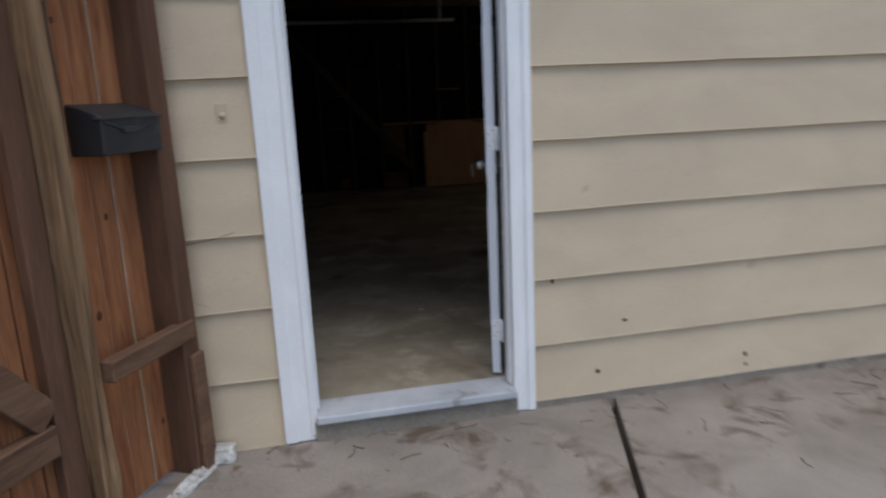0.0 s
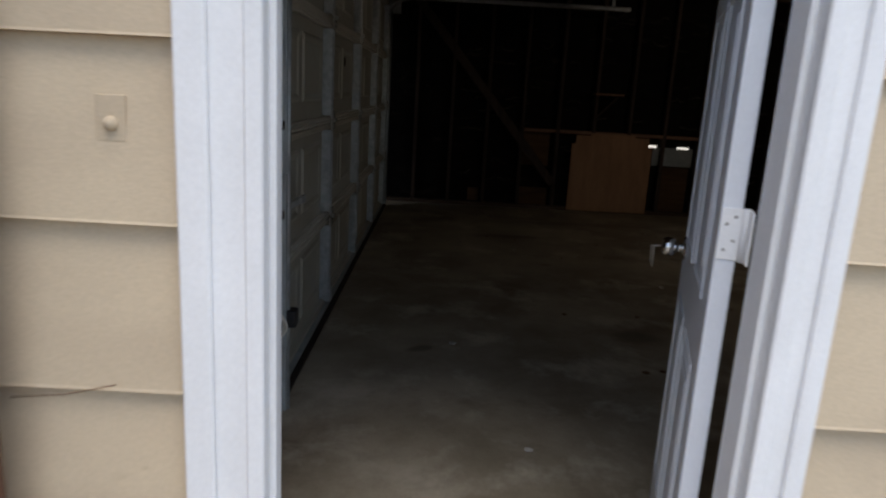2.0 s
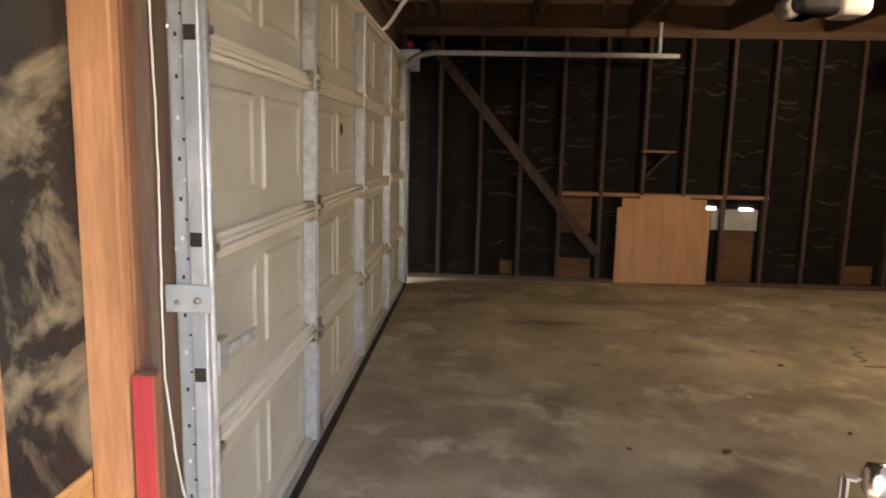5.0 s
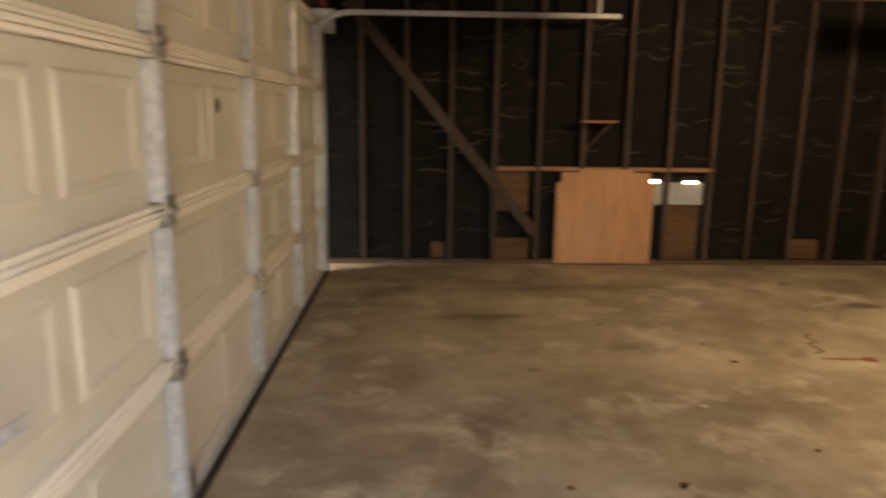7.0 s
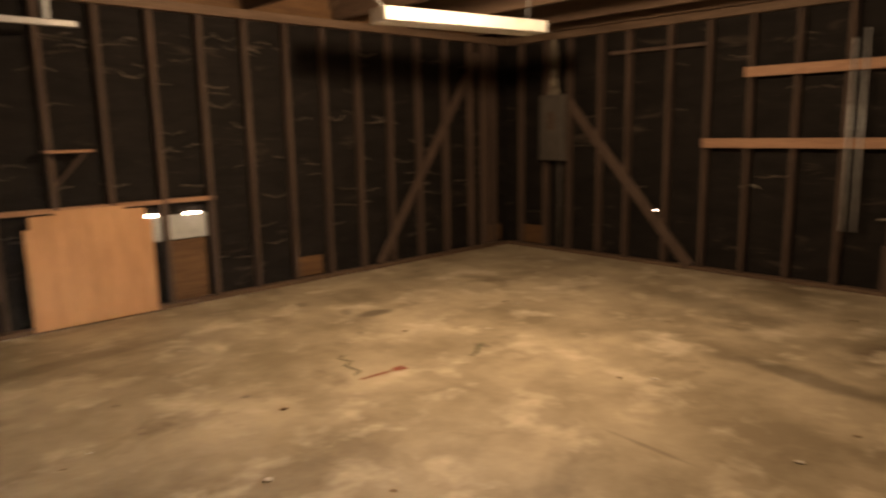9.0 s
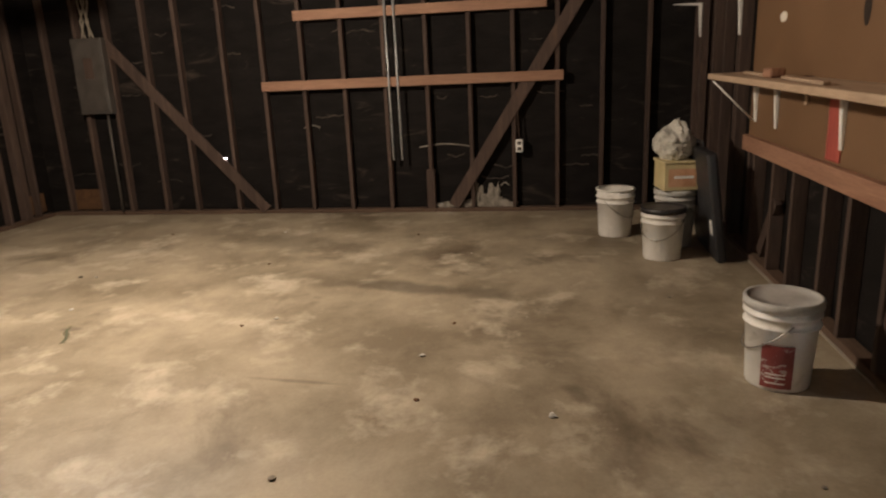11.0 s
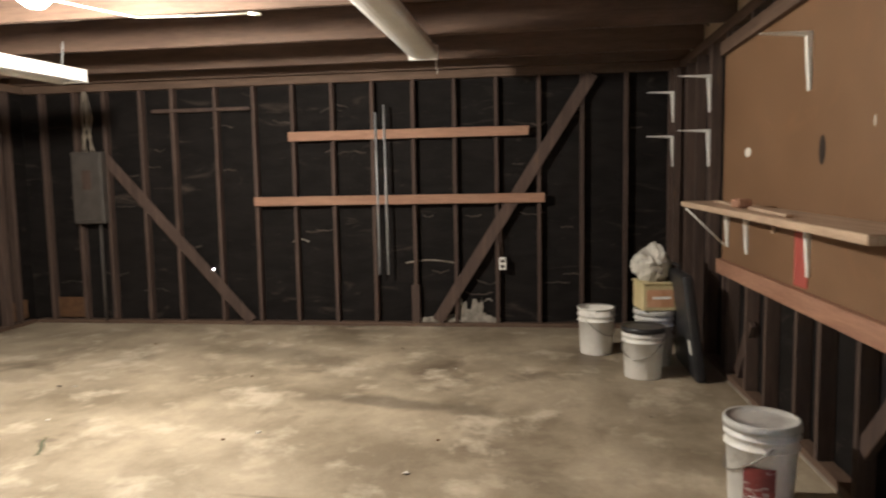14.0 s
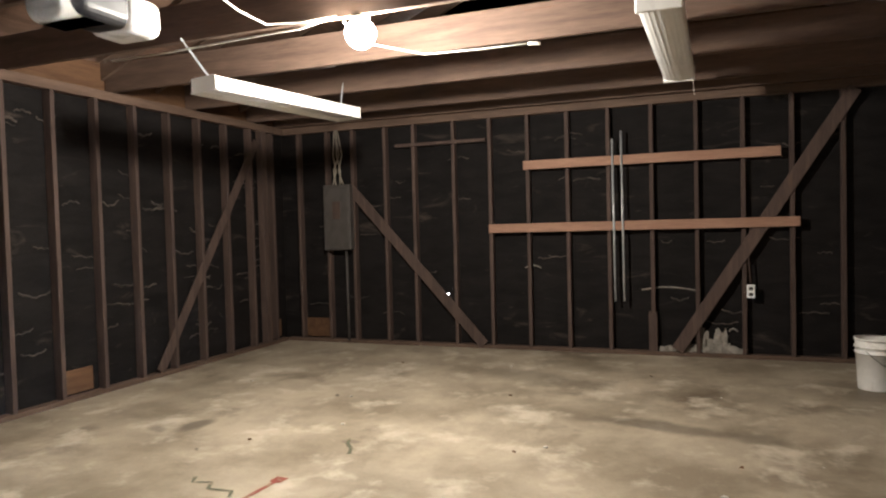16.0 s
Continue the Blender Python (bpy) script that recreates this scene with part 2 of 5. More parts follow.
RUBBER = mat("rubber_seal", [(0.018, 0.014, 0.012), (0.04, 0.03, 0.025)], 0.8, 6.0, 60, 0.2)
REDP = mat("red_paint", [(0.42, 0.035, 0.042), (0.54, 0.065, 0.07)], 0.5, 3.0, 30, 0.15, Z, stain=((0.42, 0.03, 0.03), 1.5, 0.6, 0.75))
WIRE = mat("white_wire", [(0.66, 0.63, 0.56), (0.78, 0.75, 0.68)], 0.5, 8.0, 90, 0.0)
WHITEP = mat("white_plastic", [(0.72, 0.72, 0.70), (0.80, 0.80, 0.78)], 0.4, 5.0, 90, 0.03, stain=((0.60, 0.59, 0.56), 6.0, 0.62, 0.8))
PAIL = mat("white_pail_plastic", [(0.62, 0.61, 0.58), (0.74, 0.73, 0.70)], 0.45, 5.0, 60, 0.06, stain=((0.42, 0.40, 0.36), 7.0, 0.56, 0.75))
LID = mat("grey_lid_plastic", [(0.40, 0.40, 0.39), (0.52, 0.52, 0.50)], 0.45, 7.0, 60, 0.08, stain=((0.64, 0.63, 0.60), 9.0, 0.6, 0.75))
YELLOW = mat("yellow_carton", [(0.44, 0.37, 0.20), (0.54, 0.46, 0.27)], 0.6, 5.0, 60, 0.05, stain=((0.50, 0.42, 0.25), 8.0, 0.6, 0.75))
LABELRED = mat("red_label", [(0.17, 0.028, 0.028), (0.25, 0.05, 0.045)], 0.5, 12.0, 90, 0.0, stain=((0.42, 0.36, 0.34), 22.0, 0.56, 0.62))
LABELTAN = mat("tan_label", [(0.42, 0.22, 0.12), (0.55, 0.32, 0.2)], 0.5, 12.0, 90, 0.0)
BAG = mat("clear_bag", [(0.42, 0.41, 0.37), (0.62, 0.61, 0.56)], 0.3, 9.0, 60, 0.4)
BRACKET = mat("white_bracket_paint", [(0.66, 0.66, 0.64), (0.76, 0.76, 0.73)], 0.45, 8.0, 90, 0.03)
ENAMEL = mat("white_enamel", [(0.74, 0.74, 0.72), (0.80, 0.80, 0.78)], 0.3, 5.0, 90, 0.02, stain=((0.62, 0.61, 0.58), 7.0, 0.62, 0.8))
PANELGREY = mat("breaker_grey", [(0.045, 0.039, 0.035), (0.068, 0.060, 0.054)], 0.55, 7.0, 60, 0.08)
DUST = mat("white_powder", [(0.15, 0.135, 0.115), (0.30, 0.275, 0.24)], 0.95, 14.0, 90, 0.4)
CREASE = mat("scuffed_crease", [(0.016, 0.013, 0.011), (0.085, 0.070, 0.058)], 0.8, 7.0, 60, 0.3)
OLDRED = mat("faded_red_paint", [(0.20, 0.045, 0.034), (0.29, 0.07, 0.05)], 0.7, 9.0, 60, 0.1, stain=((0.27, 0.20, 0.13), 14.0, 0.46, 0.60))
ROOFW = mat("roof_board_wood", [(0.10, 0.06, 0.042), (0.16, 0.098, 0.068)], 0.8, 1.4, 12, 0.3, X, vary=0.15)
DEBRIS = mat("torn_paper", [(0.46, 0.44, 0.40), (0.70, 0.68, 0.64)], 0.85, 12.0, 60, 0.6, stain=((0.22, 0.18, 0.14), 26.0, 0.56, 0.66))
TWIG = mat("dry_twig", [(0.10, 0.055, 0.03), (0.18, 0.10, 0.06)], 0.85, 12.0, 60, 0.2)
BRASS = mat("worn_metal", [(0.30, 0.29, 0.27), (0.42, 0.40, 0.37)], 0.35, 9.0, 60, 0.05, metal=0.9)
DAY = glow("daylight_gap", (1.0, 0.97, 0.92), 0.5)
BULB = glow("lit_bulb", (1.0, 0.84, 0.6), 3.0)


# ---- shapes ----
def box_into(bm, x0, x1, y0, y1, z0, z1):
    v = [bm.verts.new((x, y, z)) for x in (x0, x1) for y in (y0, y1) for z in (z0, z1)]
    for f in ((0, 1, 3, 2), (4, 6, 7, 5), (0, 4, 5, 1), (2, 3, 7, 6), (0, 2, 6, 4), (1, 5, 7, 3)):
        bm.faces.new([v[k] for k in f])


def boxes(*rows, bevel=0.003, segments=1):
    bm = bmesh.new()
    for r in rows:
        box_into(bm, *r)
    bmesh.ops.recalc_face_normals(bm, faces=bm.faces)
    if bevel:
        bmesh.ops.bevel(bm, geom=bm.edges[:], offset=bevel, segments=segments, affect="EDGES", profile=0.5)
    return bm


def lathe(profile, steps=32, centre=(0, 0)):
    """Turns a profile of (radius, z) round the upright through centre."""
    bm = bmesh.new()
    rings = []
    for r, z in profile:
        if r < 1e-5:
            rings.append([bm.verts.new((centre[0], centre[1], z))])
        else:
            rings.append([bm.verts.new((centre[0] + r * math.cos(2 * math.pi * k / steps), centre[1] + r * math.sin(2 * math.pi * k / steps), z)) for k in range(steps)])
    for a, b in zip(rings, rings[1:]):
        for k in range(steps):
            j = (k + 1) % steps
            quad = [a[k % len(a)], a[j % len(a)], b[j % len(b)], b[k % len(b)]]
            quad = list(dict.fromkeys(quad))
            if len(quad) > 2:
                bm.faces.new(quad)
    bmesh.ops.recalc_face_normals(bm, faces=bm.faces)
    for f in bm.faces:
        f.smooth = True
    return bm


def tube(points, radius, sides=8):
    """A round cord or pipe along points."""
    bm = bmesh.new()
    rings = []
    pts = [Vector(p) for p in points]
    for k, p in enumerate(pts):
        way = (pts[min(k + 1, len(pts) - 1)] - pts[max(k - 1, 0)]).normalized()
        side = way.cross(Vector((0.31, 0.17, 0.93))).normalized()
        up = side.cross(way)
        rings.append([bm.verts.new(p + radius * (math.cos(a) * side + math.sin(a) * up)) for a in (2 * math.pi * j / sides for j in range(sides))])
    for a, b in zip(rings, rings[1:]):
        for j in range(sides):
            bm.faces.new((a[j], a[(j + 1) % sides], b[(j + 1) % sides], b[j]))
    bm.faces.new(rings[0])
    bm.faces.new(rings[-1])
    bmesh.ops.recalc_face_normals(bm, faces=bm.faces)
    for f in bm.faces:
        f.smooth = True
    return bm


def bar(a, b, width, depth, across):
    """A straight timber from a to b: width along `across`, depth square to both."""
    a, b, across = Vector(a), Vector(b), Vector(across).normalized()
    way = (b - a).normalized()
    across = (across - across.dot(way) * way).normalized()
    third = way.cross(across)
    bm = bmesh.new()
    v = [bm.verts.new(p + s * width / 2 * across + q * depth / 2 * third) for p in (a, b) for s in (-1, 1) for q in (-1, 1)]
    for f in ((0, 1, 3, 2), (4, 6, 7, 5), (0, 4, 5, 1), (2, 3, 7, 6), (0, 2, 6, 4), (1, 5, 7, 3)):
        bm.faces.new([v[k] for k in f])
    bmesh.ops.recalc_face_normals(bm, faces=bm.faces)
    bmesh.ops.bevel(bm, geom=bm.edges[:], offset=0.003, segments=1, affect="EDGES", profile=0.5)
    return bm


def part(name, bm, material, parent=None, label="", at=None):
    me = bm
    if isinstance(bm, bmesh.types.BMesh):
        me = bpy.data.meshes.new(name)
        bm.to_mesh(me)
        bm.free()
    if material and not me.materials:
        me.materials.append(material)
    ob = new(name, me)
    if at:
        ob.matrix_basis = at
    ob.parent = parent
    if label:
        ob["label"] = label
    return ob


def thing(name, label, category, group="", kind="", at=None):
    ob = new(name)
    ob.empty_display_size = 0.1
    if at:
        ob.matrix_basis = at
    return tagged(ob, label, category, group, kind)


# ---- ground outside ----
ground = part("ground", boxes((-60, 60, -60, 0.02, GROUND - 0.30, GROUND - 0.09), bevel=0), PAVING)
tagged(ground, "grey concrete paving sheet beside the garage", "ground", kind="structure")
pavement = tagged(thing("pavement", "stained pale concrete slabs along the garage wall", "pavement", kind="structure"))


def slab(*corners):
    """A concrete slab on four corners of the plan."""
    bm = bmesh.new()
    low, top = [[bm.verts.new((x, y, z)) for x, y in corners] for z in (GROUND - 0.10, GROUND)]
    bm.faces.new(low)
    bm.faces.new(top)
    for k in range(4):
        bm.faces.new((low[k], low[(k + 1) % 4], top[(k + 1) % 4], top[k]))
    bmesh.ops.recalc_face_normals(bm, faces=bm.faces)
    bmesh.ops.bevel(bm, geom=bm.edges[:], offset=0.008, segments=2, affect="EDGES", profile=0.5)
    return part("slab", bm, PAVING, pavement)


slab((-3.2, 0.015), (0.911, 0.015), (-0.404, -3.9), (-3.2, -3.9))
slab((0.938, 0.015), (3.6, 0.015), (2.3, -3.9), (-0.377, -3.9))
slab((3.62, 0.015), (6.9, 0.015), (6.9, -3.9), (2.32, -3.9))
slab((-3.2, -3.915), (2.3, -3.915), (2.3, -8.2), (-3.2, -8.2))

# ---- garage floor ----
floor = part("floor", boxes((-0.93, BACK + 0.09, 0.02, FAR + 0.09, -0.15, 0.0), bevel=0), FLOOR)
tagged(floor, "bare stained tan concrete garage floor", "floor", kind="structure")
kerb = thing("foundation_kerb", "rough concrete kerb under the stud walls", "kerb", kind="structure")
part("kerb", boxes((-0.93, FRONT + 0.01, 0.13, 1.44, 0.0, 0.07), bevel=0.012), KERB, kerb)
part("kerb", boxes((FRONT + 0.0105, -0.725, 1.26, 1.385, 0.0, 0.052), bevel=0.014, segments=2), KERB, kerb)
part("kerb", boxes((-0.93, -0.45, 0.012, 0.135, -0.14, 0.012), bevel=0.004), KERB, kerb)
part("kerb", boxes((0.55, BACK, 0.012, 0.135, -0.14, 0.012), bevel=0.004), KERB, kerb)
part("kerb", boxes((0.55, 7.0, 0.002, 0.011, GROUND - 0.05, -0.045), bevel=0.002), KERB, kerb)


def stud(name, wall, x, y, z0, z1, along_x, material, wide=STUD, deep=DEEP, mesh_cache={}):
    """An upright timber centred at x, y; its broad side is square to the wall."""
    key = (round(z1 - z0, 3), along_x, material.name, wide, deep)
    if key not in mesh_cache:
        a, b = (wide, deep) if along_x else (deep, wide)
        bm = boxes((-a / 2, a / 2, -b / 2, b / 2, 0, z1 - z0), bevel=0.004)
        me = bpy.data.meshes.new(name)
        bm.to_mesh(me)
        bm.free()
        me.materials.append(material)
        mesh_cache[key] = me
    return part(name, mesh_cache[key], None, wall, at=pose(x, y, z0))


# ---- far wall ----
wall_far = thing("wall_far", "open stud wall backed with black tar paper", "wall", kind="structure")
part("tar_paper", boxes((FRONT - 0.05, BACK + 0.10, FAR + 0.084, FAR + 0.094, 0.02, 2.50), bevel=0), PAPER, wall_far)
part("sheathing", boxes((FRONT - 0.15, BACK + 0.15, FAR + 0.094, FAR + 0.12, -0.15, 2.75), bevel=0), BACKBOARDX_DIM, wall_far)
part("sill_plate", boxes((FRONT, BACK, FAR, FAR + DEEP - 0.006, 0.0, 0.038)), PLATEX, wall_far)
part("top_plate", boxes((FRONT, BACK, FAR, FAR + DEEP - 0.006, PLATE, PLATE + 0.076)), PLATEX, wall_far)
for k in range(18):
    stud("stud", wall_far, -0.41 + 0.4064 * k, FAR + 0.041, 0.038, PLATE, True, STUDW, deep=0.082)
stud("stud", wall_far, FRONT + 0.02, FAR + 0.041, 0.038, PLATE, True, STUDW, deep=0.082)
stud("corner_post", wall_far, 6.32, FAR + 0.031, 0.038, PLATE, True, STUDW, 0.09, 0.08)
part("brace", bar((-0.53, FAR - 0.008, 2.36), (1.20, FAR - 0.008, 0.30), 0.095, 0.016, (1, 0, 0.7)), STUDW, wall_far)
part("brace", bar((6.20, FAR + 0.010, 2.30), (4.66, FAR + 0.010, 0.05), 0.10, 0.016, (1, 0, -0.7)), STUDW, wall_far)
part("fire_block", boxes((0.80, 2.87, FAR + 0.004, FAR + DEEP - 0.007, 0.885, 0.92)), BOARDX, wall_far, "pale timber ledge across the studs")
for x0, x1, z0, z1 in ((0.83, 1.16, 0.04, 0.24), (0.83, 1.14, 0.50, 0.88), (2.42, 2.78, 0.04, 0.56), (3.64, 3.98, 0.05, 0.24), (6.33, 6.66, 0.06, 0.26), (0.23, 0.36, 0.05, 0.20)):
    part("siding_back", boxes((x0, x1, FAR + 0.070, FAR + 0.083, z0, z1)), BACKBOARDX_DIM, wall_far, "bare brown board where the paper is torn away")
part("torn_paper", boxes((2.34, 2.80, FAR + 0.066, FAR + 0.083, 0.57, 0.78)), GALVP, wall_far, "grey patch of sheet metal")
for x0, x1, z, h in ((2.245, 2.375, 0.79, 0.028), (2.61, 2.745, 0.785, 0.022), (2.295, 2.315, 0.215, 0.02)):
    part("gap", boxes((x0, x1, FAR + 0.062, FAR + 0.0655, z - h / 2, z + h / 2), bevel=0), DAY, wall_far, "slit of daylight through the siding")
part("shelf_bracket", boxes((1.58, 1.90, FAR - 0.10, FAR + 0.05, 1.330, 1.35)), BOARDX, wall_far, "small pale shelf board between studs")
part("shelf_brace", bar((1.86, FAR - 0.02, 1.33), (1.64, FAR + 0.03, 1.08), 0.05, 0.018, (1, 0, 1)), STUDW, wall_far)

plywood = part("plywood_sheet", boxes((1.385, 2.305, FAR - 0.014, FAR - 0.002, 0.012, 0.78), (1.43, 2.26, FAR - 0.0145, FAR - 0.0022, 0.77, 0.875), (1.60, 2.10, FAR - 0.015, FAR - 0.0024, 0.86, 0.905)), PLY)
tagged(plywood, "orange plywood sheet with notched corners leaning on the studs", "plywood sheet")

# ---- back wall ----
wall_back = thing("wall_back", "open stud wall with dark tar paper between the studs", "wall", kind="structure")
part("tar_paper", boxes((BACK + 0.084, BACK + 0.094, -0.02, FAR + 0.08, 0.02, 2.50), bevel=0), PAPER, wall_back)
part("sheathing", boxes((BACK + 0.094, BACK + 0.12, -0.02, FAR + 0.12, -0.15, 2.75), bevel=0), BACKBOARDX_DIM, wall_back)
part("sill_plate", boxes((BACK, BACK + DEEP - 0.006, ENTRY, FAR, 0.0, 0.038)), PLATEY, wall_back)
part("top_plate", boxes((BACK, BACK + DEEP - 0.006, ENTRY, FAR, PLATE, PLATE + 0.076)), PLATEY, wall_back)
for k in (-4, -3, -1, 0, 1, 2, 3, 4, 5, 6, 7, 8, 9, 10):
    stud("stud", wall_back, BACK + 0.041, 4.26 - 0.4064 * k, 0.038, PLATE, False, STUDW, deep=0.082)
for y in (5.13, 6.22, 6.60):
    stud("stud", wall_back, BACK + 0.041, y, 0.038, PLATE, False, STUDW, deep=0.082)
part("stud_block", boxes((BACK - 0.002, BACK + 0.08, 2.60, 2.68, 0.04, 0.42)), STUDW, wall_back)
part("brace", bar((BACK - 0.008, 5.92, 1.78), (BACK - 0.008, 4.36, 0.04), 0.115, 0.016, (0, 1, -0.8)), STUDW, wall_back)
part("brace", bar((BACK - 0.008, 0.92, 2.42), (BACK - 0.008, 2.42, 0.06), 0.115, 0.016, (0, 1, 0.8)), STUDW, wall_back)
part("header", boxes((BACK - 0.004, BACK + 0.03, 4.30, 5.35, 2.19, 2.225)), STUDW, wall_back)
part("siding_back", boxes((BACK + 0.07, BACK + 0.083, 6.26, 6.62, 0.05, 0.27)), BACKBOARDX_DIM, wall_back, "bare tan board in the corner")
part("light_hole", lathe([(0, 0.0), (0.010, 0.0), (0.010, 0.004), (0, 0.004)], 12), DAY, wall_back, "pinhole of daylight", at=pose(BACK - 0.02, 4.745, 0.58, 0, -90, 0))
for y, hw, hh, seed in ((2.10, 0.17, 0.075, 1), (2.34, 0.14, 0.06, 2), (2.03, 0.06, 0.17, 3), (1.90, 0.09, 0.05, 4), (2.56, 0.11, 0.035, 5), (2.20, 0.05, 0.20, 6)):
    heap = bmesh.new()
    bmesh.ops.create_icosphere(heap, subdivisions=4, radius=1.0)
    for v in heap.verts:
        q = 1 + 0.9 * noise.noise(v.co * 1.6 + Vector((seed, 0, 0))) + 0.4 * noise.noise(v.co * 5 + Vector((seed, 3, 0)))
        v.co = Vector((v.co.x * 0.03, v.co.y * hw * q, max(0.0, v.co.z) * hh * q))
    part("powder_stain", heap, DUST, wall_back, "white powder stain on the paper", at=pose(BACK + 0.066, y, 0.038))
crease_rng = random.Random(14)
for k in range(130):
    c0, z, w = crease_rng.uniform(0.0, 6.4), crease_rng.uniform(0.25, 2.3), crease_rng.uniform(0.12, 0.30)
    sag, lean = crease_rng.uniform(-0.03, 0.05), crease_rng.uniform(-0.03, 0.03)
    pts = [(c0 + w * s, FAR + 0.0815, z - sag * math.sin(math.pi * s) + lean * s + 0.006 * math.sin(17 * s + k)) for s in [q / 10 for q in range(11)]]
    part("crease", tube(pts, crease_rng.uniform(0.004, 0.010), 6), CREASE, wall_far, "pale crease in the tar paper")
for k in range(34):
    c0, z, w = crease_rng.uniform(0.4, 6.4), crease_rng.uniform(0.2, 2.2), crease_rng.uniform(0.10, 0.28)
    sag = crease_rng.uniform(-0.03, 0.04)
    pts = [(BACK + 0.0815, c0 + w * s, z - sag * math.sin(math.pi * s) + 0.006 * math.sin(15 * s + k)) for s in [q / 10 for q in range(11)]]
    part("crease", tube(pts, crease_rng.uniform(0.004, 0.009), 6), CREASE, wall_back, "pale crease in the tar paper")
for y0, y1, z in ((2.25, 2.75, 0.63), (3.75, 3.92, 0.85), (1.88, 1.96, 0.24)):
    part("scuff", tube([(BACK + 0.08, y0 + (y1 - y0) * s, z + 0.03 * math.sin(3.1 * s)) for s in (0, .2, .4, .6, .8, 1)], 0.008), DUST, wall_back, "pale crease in the tar paper")

for name, y0, y1, z0, z1 in (("upper", 1.51, 3.89, 1.865, 1.955), ("lower", 1.36, 4.27, 1.225, 1.315)):
    b = part("rack_board", bar((BACK - 0.022, y0, (z0 + z1) / 2), (BACK - 0.022, y1, (z0 + z1) / 2), 0.09, 0.038, (0, 0, 1)), BOARDY)
    tagged(b, "pale pinkish board nailed level across the studs", "board", "rack boards on the back wall")
for y, z0, z1 in ((2.985, 0.53, 2.12), (2.90, 0.53, 2.19)):
    r = part("metal_rod", tube([(BACK - 0.053, y, z0), (BACK - 0.051, y + 0.01, z1)], 0.011), GALV)
    tagged(r, "thin pale metal rod leaning upright behind the boards", "rod", "rods on the back wall")

outlet = thing("outlet_box", "white outlet box on a stud with a dark cable", "outlet", at=pose(BACK - 0.02, 1.77, 0.635))
part("plate", boxes((-0.025, 0.018, -0.035, 0.035, -0.06, 0.06), bevel=0.006), WHITEP, outlet)
part("socket", boxes((-0.029, -0.024, -0.018, 0.018, 0.012, 0.042), bevel=0.002), PANELGREY, outlet)
part("socket", boxes((-0.029, -0.024, -0.018, 0.018, -0.042, -0.012), bevel=0.002), PANELGREY, outlet)
part("cable", tube([(0.012, 0.0, 0.05), (0.01, 0.015, 0.3), (0.012, 0.0, 0.6)], 0.007), STUDW, outlet, "brown cable running up the stud")

breaker = thing("breaker_panel", "dusty grey breaker panel with conduits on the studs", "breaker panel", at=pose(BACK - 0.03, 6.05, 1.07))
part("cabinet", boxes((-0.06, 0.03, -0.17, 0.17, 0.0, 0.74), bevel=0.006), PANELGREY, breaker)
part("cover", boxes((-0.068, -0.059, -0.15, 0.15, 0.03, 0.71), bevel=0.004), PANELGREY, breaker)
part("knockout", boxes((-0.075, -0.066, -0.05, 0.05, 0.35, 0.55), bevel=0.003), STUDW, breaker, "brown breaker window")
for dy, lean in ((-0.06, 0.03), (-0.02, -0.02), (0.03, 0.03), (0.07, -0.03)):
    part("cable", tube([(0, dy, 0.74), (-0.01, dy * 0.7 + lean, 0.90), (0.0, dy * 0.4 - lean, 1.08), (0.01, dy * 0.3 + 0.02, 1.36)], 0.009), KERB, breaker, "pale cable rising from the panel")
part("conduit", tube([(0, -0.08, 0.0), (0, -0.08, -0.5), (0.0, -0.08, -1.03)], 0.014), PANELGREY, breaker)

# ---- wall with the side door ----
wall_entry = thing("wall_entry", "stud wall with beige lap siding outside and a side door", "wall", kind="structure")
part("sill_plate", boxes((JR + 0.13, BACK, 0.047, ENTRY, 0.012, 0.05)), PLATEX, wall_entry)
part("sill_plate", boxes((FRONT, JL - 0.13, 0.047, ENTRY, 0.012, 0.05)), PLATEX, wall_entry)
part("top_plate", boxes((FRONT, BACK, 0.047, ENTRY, PLATE, PLATE + 0.076)), PLATEX, wall_entry)
for x in (-0.78, -0.52, -0.42, 0.53, 0.68, 1.05, 1.46, 1.86, 2.21, 2.62, 3.05, 3.45, 3.74, 4.21, 4.58, 5.0, 5.13, 5.55, 5.62, 6.02, 6.40, 6.62, 6.68):
    stud("stud", wall_entry, x, 0.089, 0.05, PLATE, True, STUDW, deep=0.082)
stud("corner_post", wall_entry, 6.62, 0.16, 0.038, PLATE, True, STUDW, 0.09, 0.06)
part("door_header", boxes((JL - 0.12, JR + 0.12, 0.047, ENTRY, DOOR_TOP + 0.03, DOOR_TOP + 0.17)), PLATEX, wall_entry)
part("tar_paper", boxes((JR + 0.03, BACK + 0.10, 0.036, 0.046, -0.05, 2.50), bevel=0), PAPER, wall_entry)
part("tar_paper", boxes((-0.93, JL - 0.03, 0.036, 0.046, -0.05, 2.50), bevel=0), PAPER_NEAR, wall_entry)
part("tar_paper", boxes((JL - 0.03, JR + 0.03, 0.036, 0.046, DOOR_TOP + 0.03, 2.50), bevel=0), PAPER, wall_entry)
part("knee_brace", bar((2.70, ENTRY - 0.035, 0.64), (3.03, ENTRY - 0.03, 0.26), 0.09, 0.036, (1, 0, 1)), STUDW, wall_entry)
part("knee_brace", bar((4.55, ENTRY - 0.035, 0.50), (4.80, ENTRY - 0.03, 0.10), 0.09, 0.036, (1, 0, 1)), STUDW, wall_entry)


